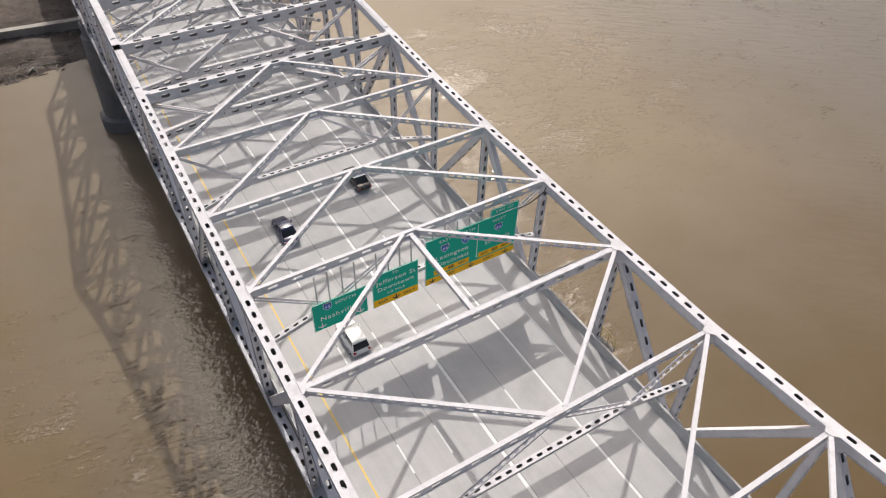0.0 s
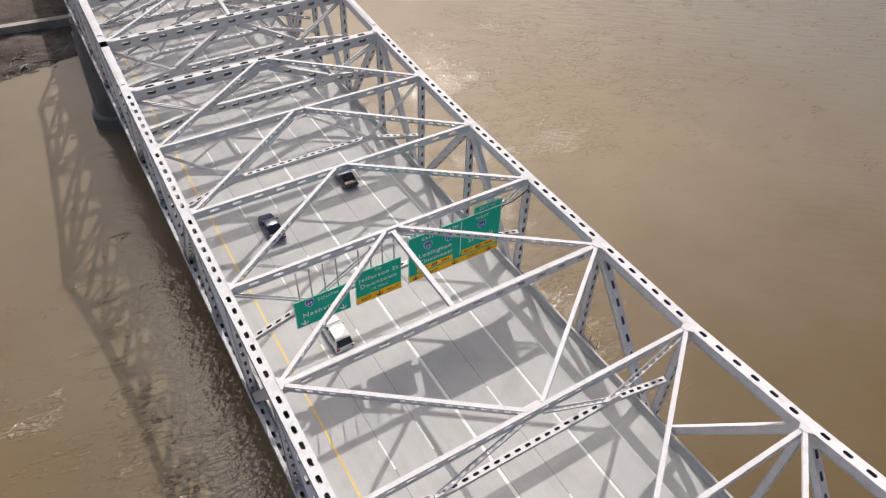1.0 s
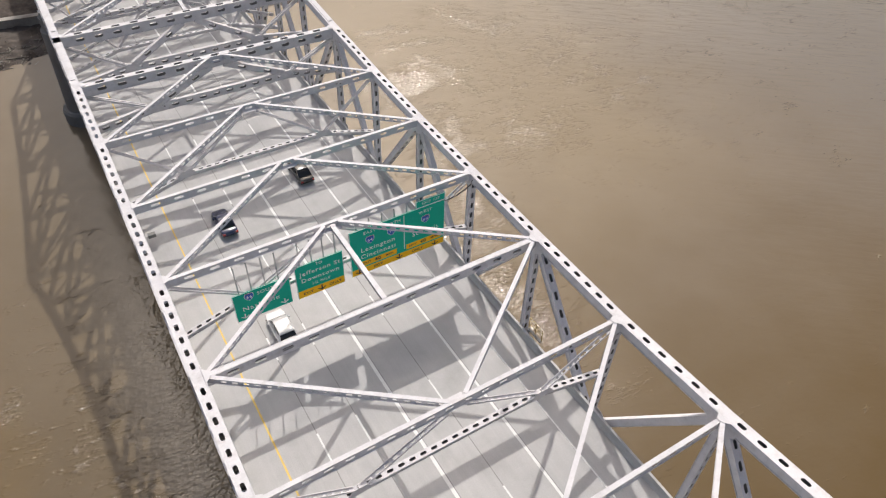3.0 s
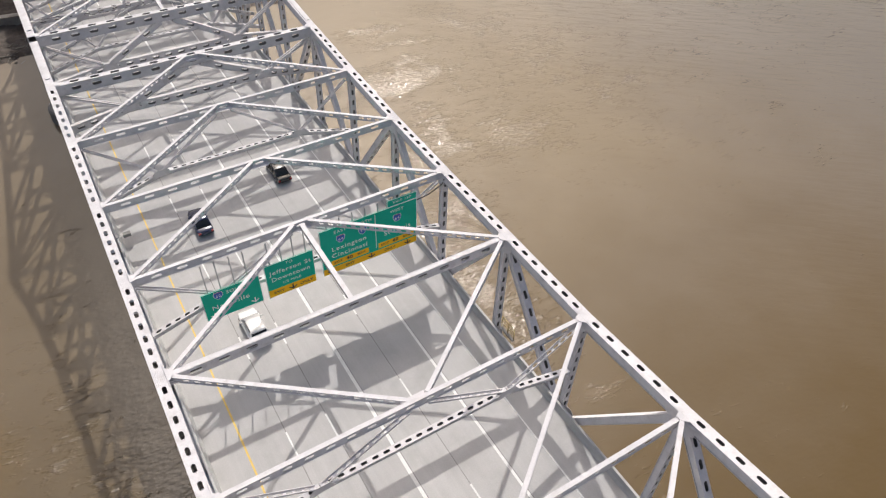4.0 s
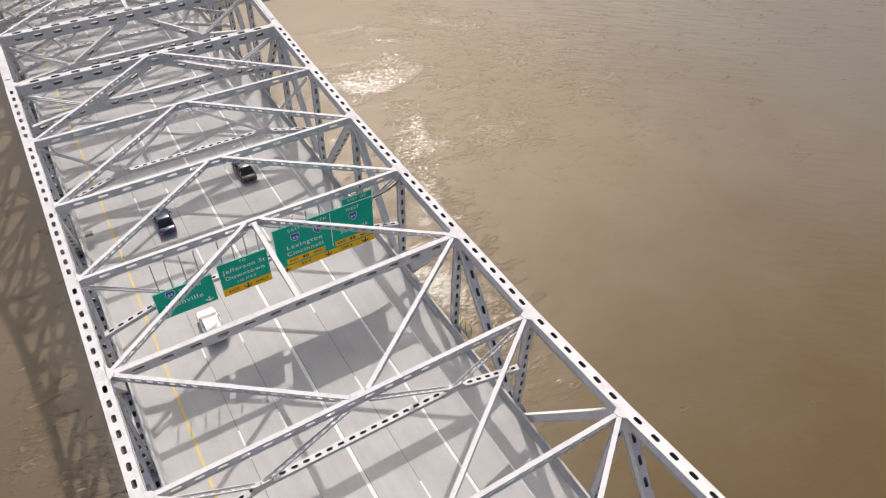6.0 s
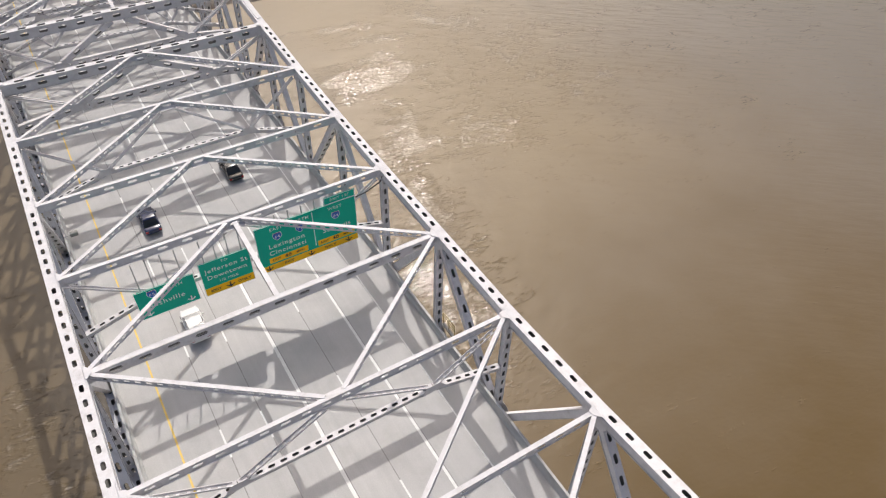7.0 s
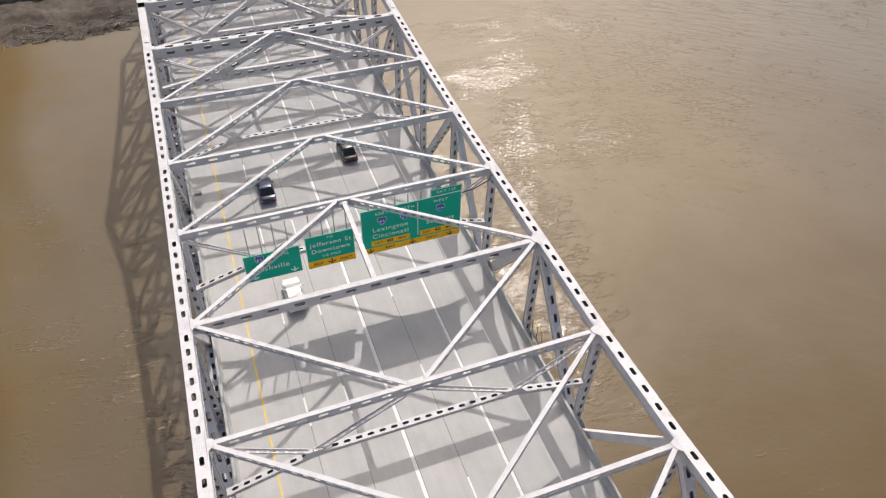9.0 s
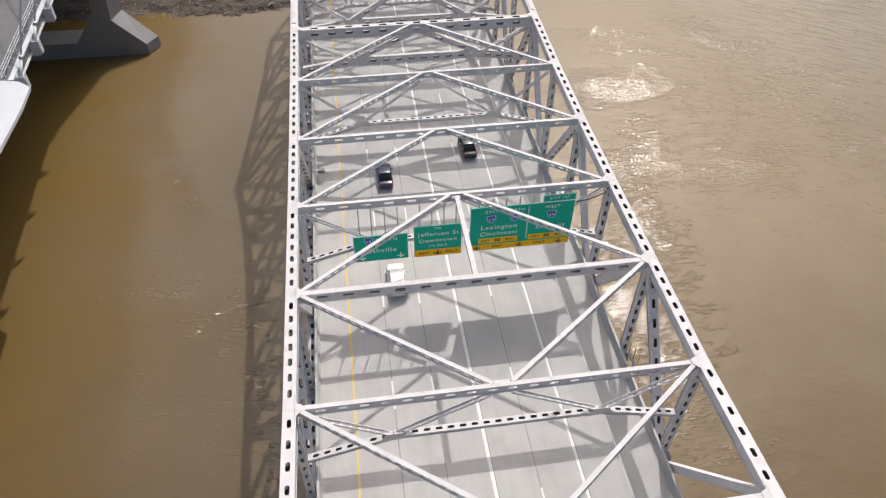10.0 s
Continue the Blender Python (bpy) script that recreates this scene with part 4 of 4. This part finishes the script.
# stay cables rise from brackets outside the edge girder
rise = Vector((0.0, 0.81, 0.586)).normalized()
for d in (0.6, 11.2, 22.6, 34.0, 45.4):
    c = A0 + u * d + side * 1.0
    bracket = piece("bracket", poly_plate([tuple(c + side * o + Z * z) for o, z in ((-0.82, 0.1), (0.62, 0.1), (0.72, -0.1), (0.72, -1.5), (0.5, -2.2), (-0.82, -2.2))], u, 0.12), WHITE_STEEL, second)
    for o, w in ((0.70, 0.07), (-0.3, 0.06)):
        b = Buf()
        b.quad_box(c + side * o - Z * 0.9 + u * 0.6, u, side, Z, 1.0, w, 2.2)
        piece("bracket_rib", b, WHITE_STEEL, bracket)
    foot = c + side * 0.15 - Z * 0.5
    stay = rod("stay_cable", foot, foot + rise * 60, 0.13, WHITE_STEEL, second)
    rod("anchor_tube", foot, foot + rise * 3.4, 0.21, WHITE_STEEL, stay)
    rod("collar", foot + rise * 3.3, foot + rise * 3.75, 0.3, GALV, stay)


def prism(name, pts, y0, y1, parent):
    """An upright slab with the outline pts in x, z, from y0 to y1."""
    return piece(name, poly_plate([(px, (y0 + y1) / 2, pz) for px, pz in pts], Y, y1 - y0), NEW_CONCRETE, parent)


pier2 = thing("bridge_pier", "grey concrete pier with a wide flared base in the water", "bridge pier")


def skewed(name, outline, parent, front=111.4):
    """A slab whose front and back outlines differ: (front x, z, back x, back y)."""
    b = Buf()
    m = len(outline)
    b.v = [Vector((xf, front, z)) for xf, z, xb, yb in outline] + [Vector((xb, yb, z)) for xf, z, xb, yb in outline]
    b.f = [tuple(range(m)), tuple(range(2 * m - 1, m - 1, -1))] + [(i, m + i, m + (i + 1) % m, (i + 1) % m) for i in range(m)]
    return piece(name, b, NEW_CONCRETE, parent)


skewed("flared_base", [(-52.8, ZW - 3, -51.0, 115.0), (-53.0, ZW + 2.35, -51.1, 115.0), (-58.7, ZW + 8.2, -57.5, 116.6), (-62.7, ZW + 9.2, -62.7, 118.0), (-67.4, ZW + 3.5, -67.4, 118.0),
                       (-79.6, ZW + 3.5, -79.6, 118.0), (-84.3, ZW + 9.2, -84.3, 118.0), (-88.3, ZW + 8.2, -89.5, 116.6), (-94.0, ZW + 2.35, -95.9, 115.0), (-94.2, ZW - 3, -96.0, 115.0)], pier2)
skewed("leg", [(-59.0, ZW + 7.2, -57.7, 116.4), (-54.6, 26.0, -53.1, 116.8), (-58.3, 26.0, -58.3, 117.7), (-62.5, ZW + 7.2, -62.5, 117.7)], pier2, 111.7)
skewed("leg", [(-88.0, ZW + 7.2, -89.3, 116.4), (-92.4, 26.0, -93.9, 116.8), (-88.7, 26.0, -88.7, 117.7), (-84.5, ZW + 7.2, -84.5, 117.7)], pier2, 111.7)
prism("crossbeam", [(-57.2, -2.6), (-57.2, 0.7), (-89.8, 0.7), (-89.8, -2.6)], 111.2, 118.2, pier2)

# ---- small fittings on the truss bridge ----
def tube(name, pts, r, mat, parent=None, k=8):
    """A bent round bar through the points."""
    b = Buf()
    pts = [Vector(p) for p in pts]
    for i, p in enumerate(pts):
        u = (pts[min(i + 1, len(pts) - 1)] - pts[max(i - 1, 0)]).normalized()
        s = u.cross(Z if abs(u.z) < 0.9 else X).normalized()
        n = u.cross(s)
        b.v += [p + s * (r * math.cos(2 * math.pi * j / k)) + n * (r * math.sin(2 * math.pi * j / k)) for j in range(k)]
    for i in range(len(pts) - 1):
        b.f += [(i * k + j, i * k + (j + 1) % k, (i + 1) * k + (j + 1) % k, (i + 1) * k + j) for j in range(k)]
    b.f += [tuple(range(k))[::-1], tuple(range((len(pts) - 1) * k, len(pts) * k))]
    return smooth(piece(name, b, mat, parent))


YELLOW_RAIL = material("yellow handrail paint", (0.55, 0.42, 0.16), 0.6, var=0.1, scale=4, bump=0.05)
DARK_GRATE = material("dark steel grating", (0.10, 0.10, 0.10), 0.7, metal=0.3, var=0.15, scale=4, bump=0.2)
gate = thing("access_rail", "small yellowish handrail outside the barrier beside the truss", "handrail")
for y in (-1.7, -0.7, 0.3):
    tube("post", [(15.55, y, -0.3), (15.55, y, 1.2)], 0.035, YELLOW_RAIL, gate)
for z in (0.4, 0.8, 1.2):
    tube("rail", [(15.55, -1.7, z), (15.55, 0.3, z), (15.0, 0.3, z)], 0.03, YELLOW_RAIL, gate)
piece("platform", box(15.32, 15.65, -1.8, 0.4, -0.36, -0.3), DARK_GRATE, gate)

DARK_CABLE = material("dark cable sheath", (0.07, 0.07, 0.075), 0.6, var=0.1, bump=0.05)
tagged(tube("power_cable", [(14.35, 10.1, 12.1), (14.2, 10.1, 11.6), (13.6, 10.1, 11.3), (12.6, 10.1, 10.9), (11.4, 10.35, 10.5)], 0.06, DARK_CABLE),
       "dark power cable looping from the truss to the sign", "cable")
box_arm = thing("roadside_box", "small grey equipment box on an arm over the barrier", "equipment box")
tube("arm", [(-14.45, 30.6, 1.0), (-13.7, 30.6, 1.15)], 0.05, GALV, box_arm)
piece("case", box(-13.7, -12.9, 30.35, 30.85, 0.95, 1.35), PIER, box_arm)

# a bleached log stranded at the waterline
PALE_WOOD = material("bleached driftwood", (0.46, 0.44, 0.40), 0.9, var=0.15, scale=2, bump=0.3)
log = thing("driftwood_log", "pale bleached driftwood log stranded on the muddy bank", "driftwood log", at=(-26.6, 131.6, bank_z(-26.6, 131.6)))
tube("trunk", [(-1.1, -0.9, 0.1), (-0.5, -0.1, 0.3), (0.0, 0.5, 0.42), (0.6, 0.9, 0.3), (1.0, 1.0, 0.12)], 0.17, PALE_WOOD, log)
tube("branch", [(0.0, 0.5, 0.42), (0.35, -0.2, 0.7), (0.45, -0.9, 0.62)], 0.09, PALE_WOOD, log)
